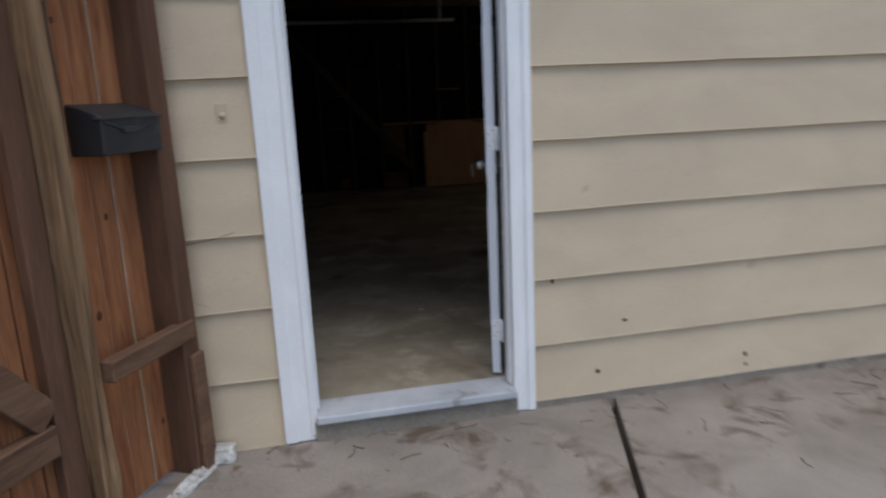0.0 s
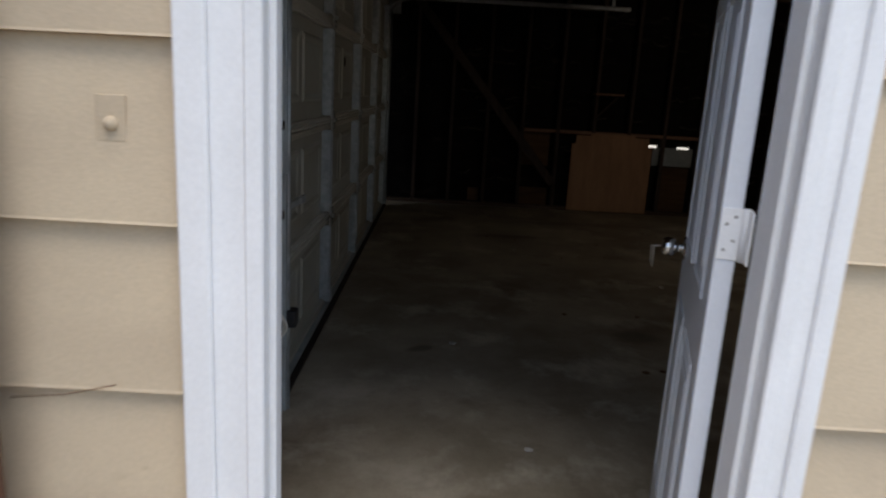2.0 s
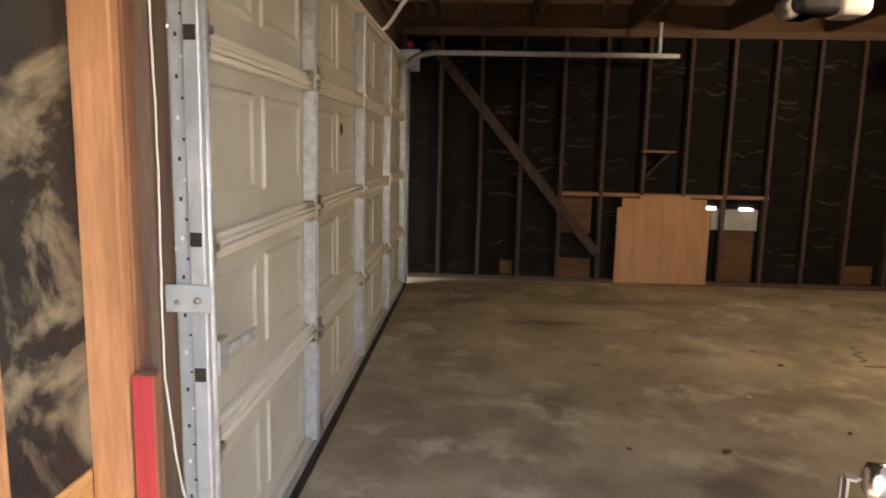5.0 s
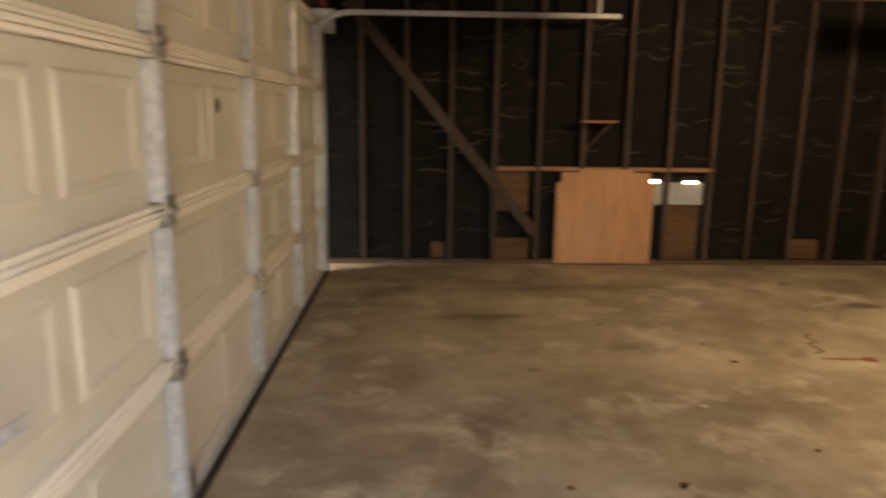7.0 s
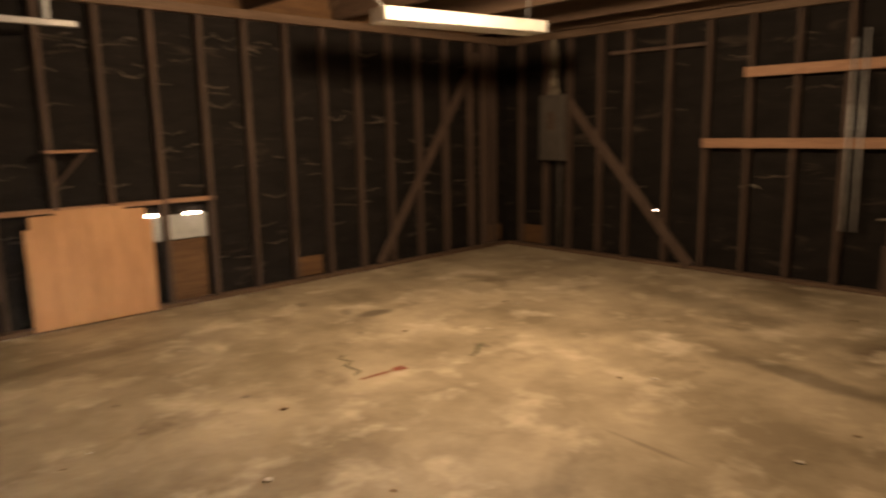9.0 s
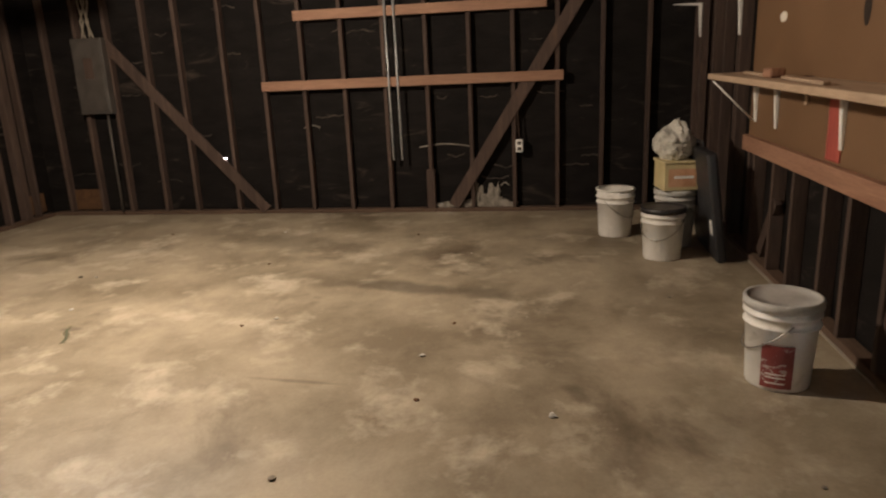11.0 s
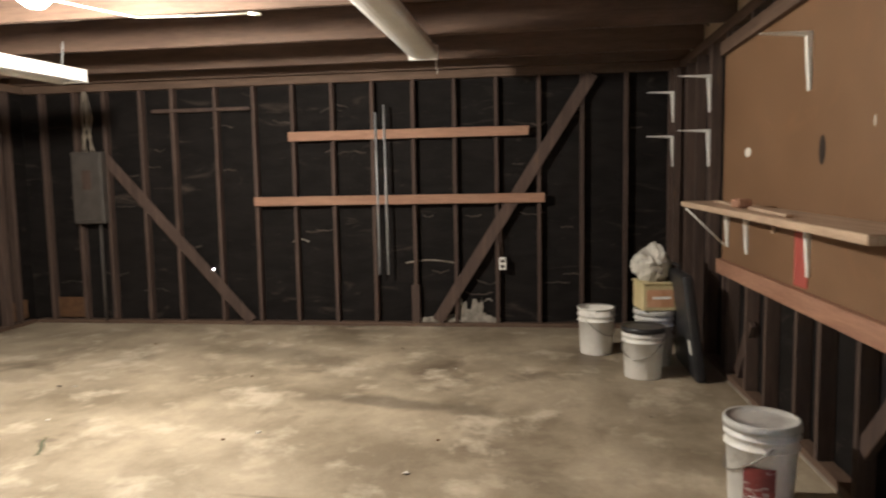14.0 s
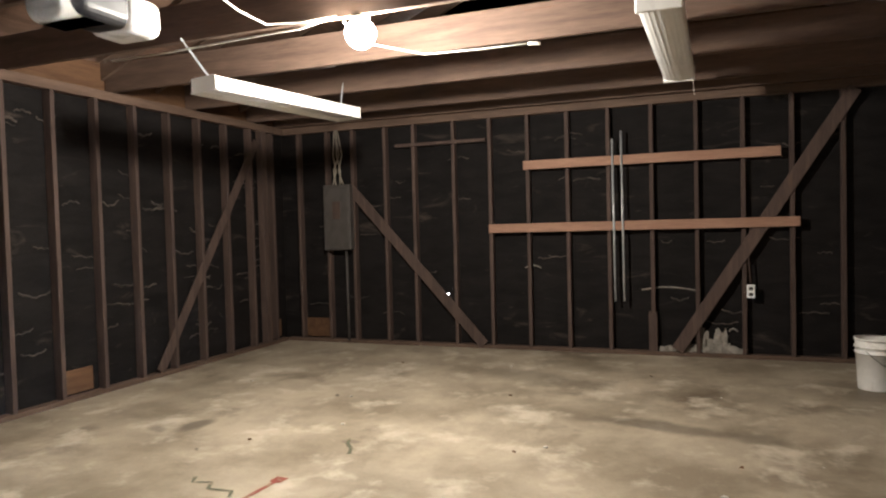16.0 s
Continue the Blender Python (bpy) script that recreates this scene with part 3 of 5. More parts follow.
def lap(wall, x0, x1, z0, z1, material=SIDING):
    """A lap board: thick at its lower edge, tucked under the one above."""
    bm = bmesh.new()
    rnd = random.Random(int(z0 * 1000 + x0 * 77))
    n = max(2, int((x1 - x0) / 0.22))
    prof = [(-0.004, z0), (0.012, z0 - 0.001), (0.034, z0 + 0.012), (0.034, z1 + 0.03), (0.020, z1 + 0.03), (-0.002, z0 + 0.004)]
    rings = []
    for k in range(n + 1):
        dy, dz = rnd.uniform(-0.0018, 0.0018), rnd.uniform(-0.002, 0.002)
        rings.append([bm.verts.new((x0 + (x1 - x0) * k / n, y + (dy if j in (0, 1, 5) else 0), z + (dz if j in (0, 1, 5) else 0))) for j, (y, z) in enumerate(prof)])
    for a, b in zip(rings, rings[1:]):
        for j in range(6):
            bm.faces.new((a[j], a[(j + 1) % 6], b[(j + 1) % 6], b[j]))
    bm.faces.new(rings[0])
    bm.faces.new(rings[-1])
    bmesh.ops.recalc_face_normals(bm, faces=bm.faces)
    return part("siding_board", bm, material, wall)


EXPOSED, FIRST = 0.2895, -0.108
for k in range(10):
    z0 = FIRST + EXPOSED * k
    z1 = z0 + EXPOSED
    if z0 < DOOR_TOP + 0.05:
        lap(wall_entry, -0.95, JL - 0.13, z0, z1)
        lap(wall_entry, JR + 0.085, 7.0, max(z0, -0.075), z1)
    else:
        lap(wall_entry, -0.95, 7.0, z0, z1)

trim = thing("door_casing", "white painted door frame and moulded casing", "door frame", kind="structure")
for x0, x1, flip in ((JL - 0.135, JL - 0.012, 1), (JR + 0.012, JR + 0.095, -1)):
    w = x1 - x0
    a, b = (x0, x1) if flip > 0 else (x1, x0)
    part("casing", boxes((x0, x1, -0.006, 0.034, GROUND + 0.004, DOOR_TOP + 0.02),
                         (min(a, a + flip * w * 0.42), max(a, a + flip * w * 0.42), -0.016, -0.0055, GROUND + 0.004, DOOR_TOP + 0.02), bevel=0.005, segments=2), TRIM, trim)
for x0, x1 in ((JL - 0.030, JL), (JR, JR + 0.030)):
    part("jamb", boxes((x0, x1, -0.012, ENTRY - 0.015, -0.085, DOOR_TOP), bevel=0.003), TRIM, trim)
part("stop", boxes((JL, JL + 0.012, 0.025, 0.065, 0.012, DOOR_TOP), bevel=0.002), TRIM, trim)
part("stop", boxes((JR - 0.012, JR, 0.025, 0.065, 0.012, DOOR_TOP), bevel=0.002), TRIM, trim)
part("weather_strip", boxes((JL + 0.0005, JL + 0.009, 0.066, 0.076, 0.012, DOOR_TOP), bevel=0.001), SIDING, trim)
part("head_jamb", boxes((JL, JR, -0.012, ENTRY + 0.005, DOOR_TOP - 0.001, DOOR_TOP + 0.029)), TRIM, trim)
part("casing", boxes((JL - 0.135, JR + 0.095, -0.008, 0.034, DOOR_TOP + 0.021, DOOR_TOP + 0.12)), TRIM, trim)
part("threshold", boxes((JL - 0.004, JR + 0.004, -0.045, 0.132, -0.028, 0.006), bevel=0.006, segments=2), SILL, trim, "grey painted door sill, scuffed")
part("sill_riser", boxes((JL - 0.012, JR + 0.012, -0.018, 0.02, GROUND - 0.01, -0.026)), KERB, trim, "bare concrete step under the sill")

plate = thing("blank_cover", "painted-over electrical cover plate with a round knob on the siding", "cover plate", at=pose(-0.615, -0.001, 1.215))
part("plate", boxes((-0.023, 0.023, 0.0065, 0.014, -0.036, 0.036), bevel=0.001), SIDING, plate)
part("knob", lathe([(0, 0.013), (0.007, 0.011), (0.011, 0.005), (0.012, 0.0)], 20), SIDING, plate, at=pose(0, 0.007, -0.008, 90, 0, 0))
part("notch_board", boxes((-0.020, 0.09, 0.0085, 0.012, -0.060, -0.057), bevel=0.001), SIDING, plate, "cut in the siding under the plate")

for x, z, w, h in ((0.85, 0.026, 0.012, 0.010), (1.583, 0.016, 0.010, 0.012), (1.588, -0.037, 0.012, 0.014), (0.976, 0.249, 0.014, 0.008), (0.642, 0.459, 0.008, 0.010), (1.627, 1.347, 0.016, 0.008)):
    part("chip", lathe([(0, 0.003), (0.7, 0.0025), (1.0, 0.0)], 9), BACKBOARDX_DIM, wall_entry, "small chip knocked out of the siding", at=pose(x, 0.003, z) @ Matrix.Diagonal((w, 1, h, 1)) @ pose(0, 0, 0, 90, 0, 0))

# ---- side door ----
door = thing("side_door", "white six-panel door standing open into the garage", "door", at=pose(JR - 0.012, ENTRY + 0.014, 0, 0, 0, -16.5))
leaf = part("leaf", boxes((-0.037, 0.0, 0.004, 0.80, 0.014, 2.02), bevel=0.002), DOORW, door)
PANEL_ROWS = ((0.20, 0.76), (0.90, 1.52), (1.62, 1.88))
for side, x in ((-1, -0.037), (1, 0.0)):
    for y0, y1 in ((0.11, 0.365), (0.44, 0.695)):
        for z0, z1 in PANEL_ROWS:
            s = side
            a, b = sorted((x - s * 0.001, x + s * 0.005))
            part("moulding", boxes((a, b, y0, y1, z0, z0 + 0.02), (a, b, y0, y1, z1 - 0.02, z1), (a, b, y0, y0 + 0.02, z0 + 0.0201, z1 - 0.0201), (a, b, y1 - 0.02, y1, z0 + 0.0201, z1 - 0.0201), bevel=0.0035), DOORW, door)
            a, b = sorted((x - s * 0.001, x + s * 0.004))
            part("raised_panel", boxes((a, b, y0 + 0.055, y1 - 0.055, z0 + 0.055, z1 - 0.055), bevel=0.0035), DOORW, door)
for s, x in ((-1, -0.037), (1, 0.0)):
    k = part("knob", lathe([(0, 0.066), (0.018, 0.066), (0.027, 0.060), (0.028, 0.036), (0.022, 0.030), (0.013, 0.026), (0.013, 0.008), (0.032, 0.006), (0.034, 0.0)], 28), CHROME, door, "satin chrome knob", at=pose(x, 0.735, 0.88, 0, 90 * s, 0))
keys = part("key", boxes((-0.128, -0.112, -0.011, 0.011, -0.002, 0.002), (-0.112, -0.105, -0.003, 0.003, -0.0019, 0.0019), (-0.126, -0.122, -0.009, 0.012, -0.065, -0.004), bevel=0.001), BRASS, door, "keys hanging from the lock", at=pose(0, 0.735, 0.88))
part("key", boxes((-0.133, -0.130, -0.006, 0.008, -0.050, 0.0), bevel=0.001), BRASS, door, "keys hanging from the lock", at=pose(0, 0.737, 0.88))
for z in (0.22, 1.06, 1.84):
    h = part("hinge", boxes((-0.035, 0.002, 0.0015, 0.0050, z - 0.048, z + 0.048), bevel=0.0008), TRIM, door, "white painted hinge leaf")
    part("hinge_pin", tube([(0.007, -0.003, z - 0.049), (0.007, -0.003, z + 0.049)], 0.007), TRIM, h)
    part("jamb_leaf", boxes((0.010, 0.015, -0.040, -0.004, z - 0.048, z + 0.048), bevel=0.0008), TRIM, h)
    for q, (sx, sz) in enumerate(((-0.010, 0.032), (-0.024, 0.018), (-0.010, -0.012), (-0.024, -0.030))):
        part("screw", lathe([(0, 0.0012), (0.0026, 0.001), (0.0034, 0.0)], 10), BRASS, h, at=pose(sx, 0.0016, z + sz, 90, 0, 0))

# ---- wall with the garage door ----
SKIN = -0.765      # inner skin of the garage door
Y0, COL, SEC = 1.53, 1.23, 0.535
Y1 = Y0 + 4 * COL
wall_front = thing("wall_front", "red stud wall with torn tar paper beside the garage door", "wall", kind="structure")
for y, m in ((0.17, REDSTUD), (0.50, REDSTUD), (0.905, REDSTUD)):
    stud("stud", wall_front, FRONT - 0.045, y, 0.07, PLATE, False, m)
part("trimmer", boxes((FRONT - 0.093, FRONT, 1.312, 1.350, 0.07, PLATE), bevel=0.004), REDSTUD, wall_front, "doubled red stud")
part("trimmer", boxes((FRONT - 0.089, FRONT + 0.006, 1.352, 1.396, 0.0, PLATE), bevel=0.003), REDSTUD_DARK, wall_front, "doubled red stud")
part("jamb_board", boxes((FRONT - 0.06, -0.764, 1.398, 1.500, 0.0, PLATE), bevel=0.003), JAMB, wall_front, "grey-brown jamb board")
part("tar_paper", boxes((FRONT - 0.098, FRONT - 0.091, 0.05, 1.40, 0.62, 2.5), bevel=0), PAPER_NEAR, wall_front)
part("sheathing", boxes((FRONT - 0.15, FRONT - 0.125, -0.02, Y0, -0.15, 2.75), bevel=0), BACKBOARD, wall_front)
for k in range(9):
    z0 = 0.07 + 0.27 * k
    part("siding_back", boxes((FRONT - 0.124, FRONT - 0.099, 0.02, 1.42, z0 + 0.008, z0 + 0.268), bevel=0.003), BACKBOARD, wall_front, "bare orange board, back of the siding")
part("header", boxes((FRONT - 0.089, FRONT - 0.003, 1.40, FAR, 2.19, PLATE), bevel=0.004), PLATEY, wall_front)
part("top_plate", boxes((FRONT - 0.089, FRONT, ENTRY, FAR, PLATE, PLATE + 0.076)), PLATEY, wall_front)
part("jamb_post", boxes((FRONT - 0.089, FRONT - 0.02, Y1 + 0.03, FAR, 0.0, 2.19), bevel=0.004), STUDW, wall_front)
part("outer_boards", boxes((FRONT - 0.15, FRONT - 0.09, Y1, FAR + 0.1, -0.15, 2.75), bevel=0), BACKBOARD, wall_front)
part("outer_boards", boxes((FRONT - 0.15, FRONT - 0.09, Y0, Y1, 2.19, 2.75), bevel=0), BACKBOARD, wall_front)

red = thing("red_board", "short timber with a bright red painted side against the jamb", "board")
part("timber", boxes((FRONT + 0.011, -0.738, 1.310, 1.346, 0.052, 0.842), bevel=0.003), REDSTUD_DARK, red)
part("painted_side", boxes((FRONT + 0.012, -0.7395, 1.3075, 1.3105, 0.054, 0.840), bevel=0.001), REDP, red, "bright red painted side")

gdoor = thing("garage_door", "closed cream sectional garage door seen from inside", "garage door")


def section_mesh():
    """One column of one section: a skin with two raised rectangles with bevelled borders."""
    bm = boxes((-0.02, 0.0, 0.0, COL, 0.0, SEC - 0.004), bevel=0.002)
    for y0, y1 in ((0.10, 0.575), (0.665, 1.14)):
        z0, z1 = 0.10, SEC - 0.115
        out = [(y0, z0), (y1, z0), (y1, z1), (y0, z1)]
        rings = []
        for ins, h in ((0.0, 0.0), (0.012, 0.009), (0.022, 0.009), (0.040, 0.002), (0.044, 0.002)):
            rings.append([bm.verts.new((h, y + (ins if y == y0 else -ins), z + (ins if z == z0 else -ins))) for y, z in out])
        for a, b in zip(rings, rings[1:]):
            for j in range(4):
                bm.faces.new((a[j], a[(j + 1) % 4], b[(j + 1) % 4], b[j]))
        bm.faces.new(rings[-1])
    me = bpy.data.meshes.new("panel")
    bmesh.ops.recalc_face_normals(bm, faces=bm.faces)
    bm.to_mesh(me)
    bm.free()
    me.materials.append(DOORSKIN)
    return me


def mesh_of(name, bm, material):
    me = bpy.data.meshes.new(name)
    bm.to_mesh(me)
    bm.free()
    me.materials.append(material)
    return me


PANEL = section_mesh()
STILE = mesh_of("stile", boxes((0.0, 0.056, -0.023, 0.023, 0.020, SEC - 0.058), (0.0555, 0.059, -0.012, 0.012, 0.026, SEC - 0.064), bevel=0.004), GALV)
RAIL = mesh_of("rail", boxes((0.0, 0.030, 0.0, COL, SEC - 0.056, SEC - 0.040), (0.0, 0.040, 0.0, COL, SEC - 0.038, SEC - 0.022), (0.0, 0.034, 0.0, COL, SEC - 0.020, SEC - 0.006), (0.0, 0.022, 0.0, COL, SEC - 0.004, SEC + 0.014), bevel=0.004, segments=2), DOORRAIL_LIT)
HINGE = mesh_of("hinge", boxes((0.050, 0.066, -0.032, 0.032, -0.055, -0.012), (0.050, 0.066, -0.032, 0.032, 0.004, 0.045), (0.055, 0.080, -0.022, 0.022, -0.014, 0.008), (0.066, 0.073, -0.02, -0.008, -0.04, -0.03), (0.066, 0.073, 0.008, 0.02, -0.04, -0.03), bevel=0.003), BRASS)
for s in range(4):
    z = 0.025 + SEC * s
    for c in range(4):
        y = Y0 + COL * c
        pn = part("panel", PANEL, None, gdoor, at=pose(SKIN, y, z))
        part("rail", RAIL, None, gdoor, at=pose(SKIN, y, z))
    for c in range(5):
        y = Y0 + COL * c + (0.035 if c == 0 else -0.10 if c == 4 else 0)
        if c:
            part("stile", STILE, None, gdoor, "galvanised upright strut", at=pose(SKIN, y, z))
        if s < 3:
            part("hinge", HINGE, None, gdoor, "steel hinge at the section joint", at=pose(SKIN, y, z + SEC))
part("bottom_seal", boxes((SKIN - 0.03, SKIN + 0.080, Y0, Y1, 0.0, 0.016), bevel=0.004), RUBBER, gdoor, "black rubber bottom seal")
part("bottom_rail", boxes((SKIN, SKIN + 0.030, Y0, Y1, 0.029, 0.060), bevel=0.004), DOORSKIN, gdoor)
part("seal_retainer", boxes((SKIN, SKIN + 0.052, Y0, Y1, 0.0165, 0.028), bevel=0.003), GALVP, gdoor, "grey metal strip holding the seal")
part("bottom_bracket", boxes((SKIN + 0.03, SKIN + 0.06, Y0 + COL + 0.04, Y0 + COL + 0.08, 0.03, 0.13), bevel=0.004), BRASS, gdoor)
lock = part("lock_body", boxes((SKIN + 0.004, SKIN + 0.075, 1.575, 1.645, 0.745, 0.845), (SKIN + 0.004, SKIN + 0.012, 1.56, 1.68, 0.735, 0.855), bevel=0.006, segments=2), GALVP, gdoor, "spring lock with a lever")
part("lever", bar((SKIN + 0.060, 1.640, 0.795), (SKIN + 0.095, 1.73, 0.812), 0.030, 0.014, (0, 0, 1)), GALV, lock)
part("lever_tip", bar((SKIN + 0.094, 1.725, 0.812), (SKIN + 0.098, 1.80, 0.808), 0.036, 0.010, (0, 0, 1)), GALV, lock)
part("dent", lathe([(0, 0.004), (0.028, 0.003), (0.034, 0.0)], 16), RUBBER, gdoor, "dark round hole cover", at=pose(SKIN + 0.002, 3.55, 1.43, 0, 90, 0))
part("dent", lathe([(0, 0.004), (0.018, 0.003), (0.022, 0.0)], 16), RUBBER, gdoor, "dark round hole cover", at=pose(SKIN + 0.002, 4.28, 0.40, 0, 90, 0))

for end, y, sgn, dx in (("near", 1.47, -1, 0.03), ("far", Y1 - 0.004, 1, 0.0)):
    track = thing("door_track", "galvanised roller track with perforated angle beside the garage door", "door track", "garage door tracks")
    ya, yb = sorted((y, y + sgn * 0.030))
    yo, yg = y + sgn * 0.034, y + sgn * 0.006
    part("upright", boxes((-0.736 + dx, -0.695 + dx, ya, yb, 0.0, 2.06), bevel=0.005, segments=2), GALVP, track)
    part("lip", tube([(-0.695 + dx, y, 0.0), (-0.695 + dx, y, 2.06)], 0.010), GALV, track)
    ang = part("angle", boxes((-0.776 + dx, -0.7365 + dx, min(yg, yg - sgn * 0.004), max(yg, yg - sgn * 0.004), 0.03, 2.2), bevel=0.001), GALVP, track, "perforated angle iron")
    for k in range(44):
        zz, tall = 0.09 + 0.047 * k, 0.006 if k % 2 else 0.010
        xs = -0.760 + dx + 0.012 * (k % 2)
        # Every third slot is coloured white, standing for light showing through the hole.
        part("slot", boxes((xs - 0.003, xs + 0.004, min(yg - sgn * 0.0045, yg + sgn * 0.0008), max(yg - sgn * 0.0045, yg + sgn * 0.0008), zz, zz + tall), bevel=0), WIRE if k % 3 == 1 else RUBBER, ang) if end == "near" else None
    if end == "near":
        part("track_bracket", boxes((-0.763, -0.655, yo - 0.002, yo + 0.003, 0.955, 1.022), bevel=0.002), GALVP, track, "zinc jamb bracket")
        part("bolt", lathe([(0, 0.009), (0.008, 0.008), (0.009, 0.0)], 8), BRASS, track, at=pose(-0.685, yo - 0.002, 0.985, 90, 0, 0))
        part("bolt", lathe([(0, 0.006), (0.006, 0.005), (0.007, 0.0)], 8), BRASS, track, at=pose(-0.735, yo - 0.002, 0.98, 90, 0, 0))
        for z in (0.80, 1.13, 1.60):
            part("slot", boxes((-0.700, -0.672, ya - 0.0022, ya + 0.001, z - 0.017, z + 0.017), bevel=0), RUBBER, track)
    bend = [(-0.72 + dx + 0.30 * (1 - math.cos(a)), y + sgn * 0.02, 2.06 + 0.155 * math.sin(a)) for a in (radians(d) for d in range(0, 91, 9))]
    part("curve", tube(bend, 0.026), GALV, track)
    part("level_track", boxes((-0.42, 1.80 if end == "far" else 1.75, ya, yb, 2.190, 2.235), bevel=0.006), GALV, track)
    part("hanger", boxes((1.60, 1.63, ya, yb, 2.236, 2.51), bevel=0.002), GALVP, track)
    part("flag_bracket", boxes((-0.81, -0.60, min(yo, yo - sgn * 0.005), max(yo, yo - sgn * 0.005), 2.04, 2.24), bevel=0.002), GALVP, track)
    part("cable_drum", lathe([(0, 0.03), (0.032, 0.03), (0.028, 0.015), (0.032, 0.0), (0, 0.0)], 18), REDP, track, "red cable drum", at=pose(-0.68, y - sgn * 0.05, 2.27, 90 * sgn, 0, 0))

cable = thing("bell_wire", "thin white wire stapled down the jamb to a coil", "wire", at=pose(0, 0, 0))
rw = random.Random(5)
run = [(-0.758, 1.408 + 0.006 * math.sin(zz * 6) + rw.uniform(-.002, .002) + (0.18 * (0.82 - zz) if zz < 0.82 else 0), zz) for zz in [2.4 - 0.05 * k for k in range(38)]]
part("wire", tube(run + [(-0.735, 1.43, 0.50), (-0.71, 1.41, 0.46), (-0.70, 1.40, 0.43)], 0.0026, 6), WIRE, cable)
coil = [(-0.688 + (0.032 + 0.007 * math.sin(a * 0.61)) * math.cos(a), 1.392 + 0.010 * math.sin(a * 0.37) - 0.012 * math.sin(a), 0.380 + (0.046 + 0.007 * math.sin(a * 0.43)) * math.sin(a)) for a in [0.3 * k for k in range(230)]]
part("coil", tube(coil, 0.0045, 6), WIRE, cable, "coil of white wire")
sensor = thing("door_sensor", "black photo-eye sensor on the track foot", "sensor", at=pose(-0.660, 1.478, 0.385))
part("housing", boxes((-0.035, 0.03, -0.03, 0.03, -0.035, 0.035), bevel=0.006, segments=2), BLACKP, sensor)
part("lens", lathe([(0, 0.012), (0.012, 0.012), (0.014, 0.0)], 14), BLACKP, sensor, at=pose(0.0, 0.03, 0.0, -90, 0, 0))

# ---- roof timbers ----
ceiling = bmesh.new()
for x in (-0.46, 0.48, 1.42, 2.36, 3.30, 4.25, 5.20, 6.15, 6.66):
    box_into(ceiling, x - 0.021, x + 0.021, 0.05, FAR + 0.08, PLATE + 0.078, PLATE + 0.078 + 0.235)
bmesh.ops.bevel(ceiling, geom=ceiling.edges[:], offset=0.004, segments=1, affect="EDGES", profile=0.5)
tagged(part("ceiling_joists", ceiling, JOIST), "rough brown ceiling joists over the garage", "ceiling", kind="structure")
roof = bmesh.new()
ridge, eave = 4.15, 2.60
mid = (0.0 + FAR) / 2
for sgn in (-1, 1):
    k = 0
    n = 26
    for k in range(n):
        a0, a1 = k / n, (k + 0.97) / n
        y0, y1 = mid + sgn * (mid + 0.3) * (1 - a0), mid + sgn * (mid + 0.3) * (1 - a1)
        z0, z1 = eave + 0.17 + (ridge - eave) * a0, eave + 0.17 + (ridge - eave) * a1
        v = [roof.verts.new(p) for p in ((-1.3, y0, z0), (7.3, y0, z0), (7.3, y1, z1), (-1.3, y1, z1), (-1.3, y0, z0 + 0.02), (7.3, y0, z0 + 0.02), (7.3, y1, z1 + 0.02), (-1.3, y1, z1 + 0.02))]
        for f in ((0, 1, 2, 3), (4, 5, 6, 7), (0, 1, 5, 4), (3, 2, 6, 7), (0, 3, 7, 4), (1, 2, 6, 5)):
            roof.faces.new([v[q] for q in f])
bmesh.ops.recalc_face_normals(roof, faces=roof.faces)
tagged(part("roof_boards", roof, ROOFW), "dark plank roof deck above the joists", "roof", kind="structure")
cover = bmesh.new()
for sgn in (-1, 1):
    v = [cover.verts.new(p) for p in ((-1.35, mid + sgn * (mid + 0.35), eave + 0.20), (7.35, mid + sgn * (mid + 0.35), eave + 0.20), (7.35, mid, ridge + 0.21), (-1.35, mid, ridge + 0.21))]
    cover.faces.new(v)
bmesh.ops.solidify(cover, geom=cover.faces[:], thickness=-0.02)
tagged(part("roof_covering", cover, RUBBER), "dark roofing over the plank deck", "roof", kind="structure")
raft = bmesh.new()
x = -0.66
while x < BACK + 0.1:
    for sgn in (-1, 1):
        b = bar((x, mid + sgn * (mid + 0.2), eave + 0.04), (x, mid + sgn * 0.02, ridge + 0.06), 0.038, 0.14, (1, 0, 0))
        tmp = bpy.data.meshes.new("tmp")
        b.to_mesh(tmp)
        b.free()
        raft.from_mesh(tmp)
        bpy.data.meshes.remove(tmp)
    x += 0.61
tagged(part("roof_rafters", raft, PLATEY), "dark wooden rafters under the roof deck", "rafters", kind="structure")
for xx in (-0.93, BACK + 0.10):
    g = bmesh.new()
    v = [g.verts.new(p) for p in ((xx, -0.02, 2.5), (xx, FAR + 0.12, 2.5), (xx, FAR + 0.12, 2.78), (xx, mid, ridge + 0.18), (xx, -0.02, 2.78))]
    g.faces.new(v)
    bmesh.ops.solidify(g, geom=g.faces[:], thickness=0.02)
    tagged(part("gable_wall", g, BACKBOARDX_DIM), "dark board gable above the wall plate", "wall", kind="structure")

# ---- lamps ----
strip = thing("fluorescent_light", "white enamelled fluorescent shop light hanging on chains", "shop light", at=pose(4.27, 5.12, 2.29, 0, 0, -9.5))


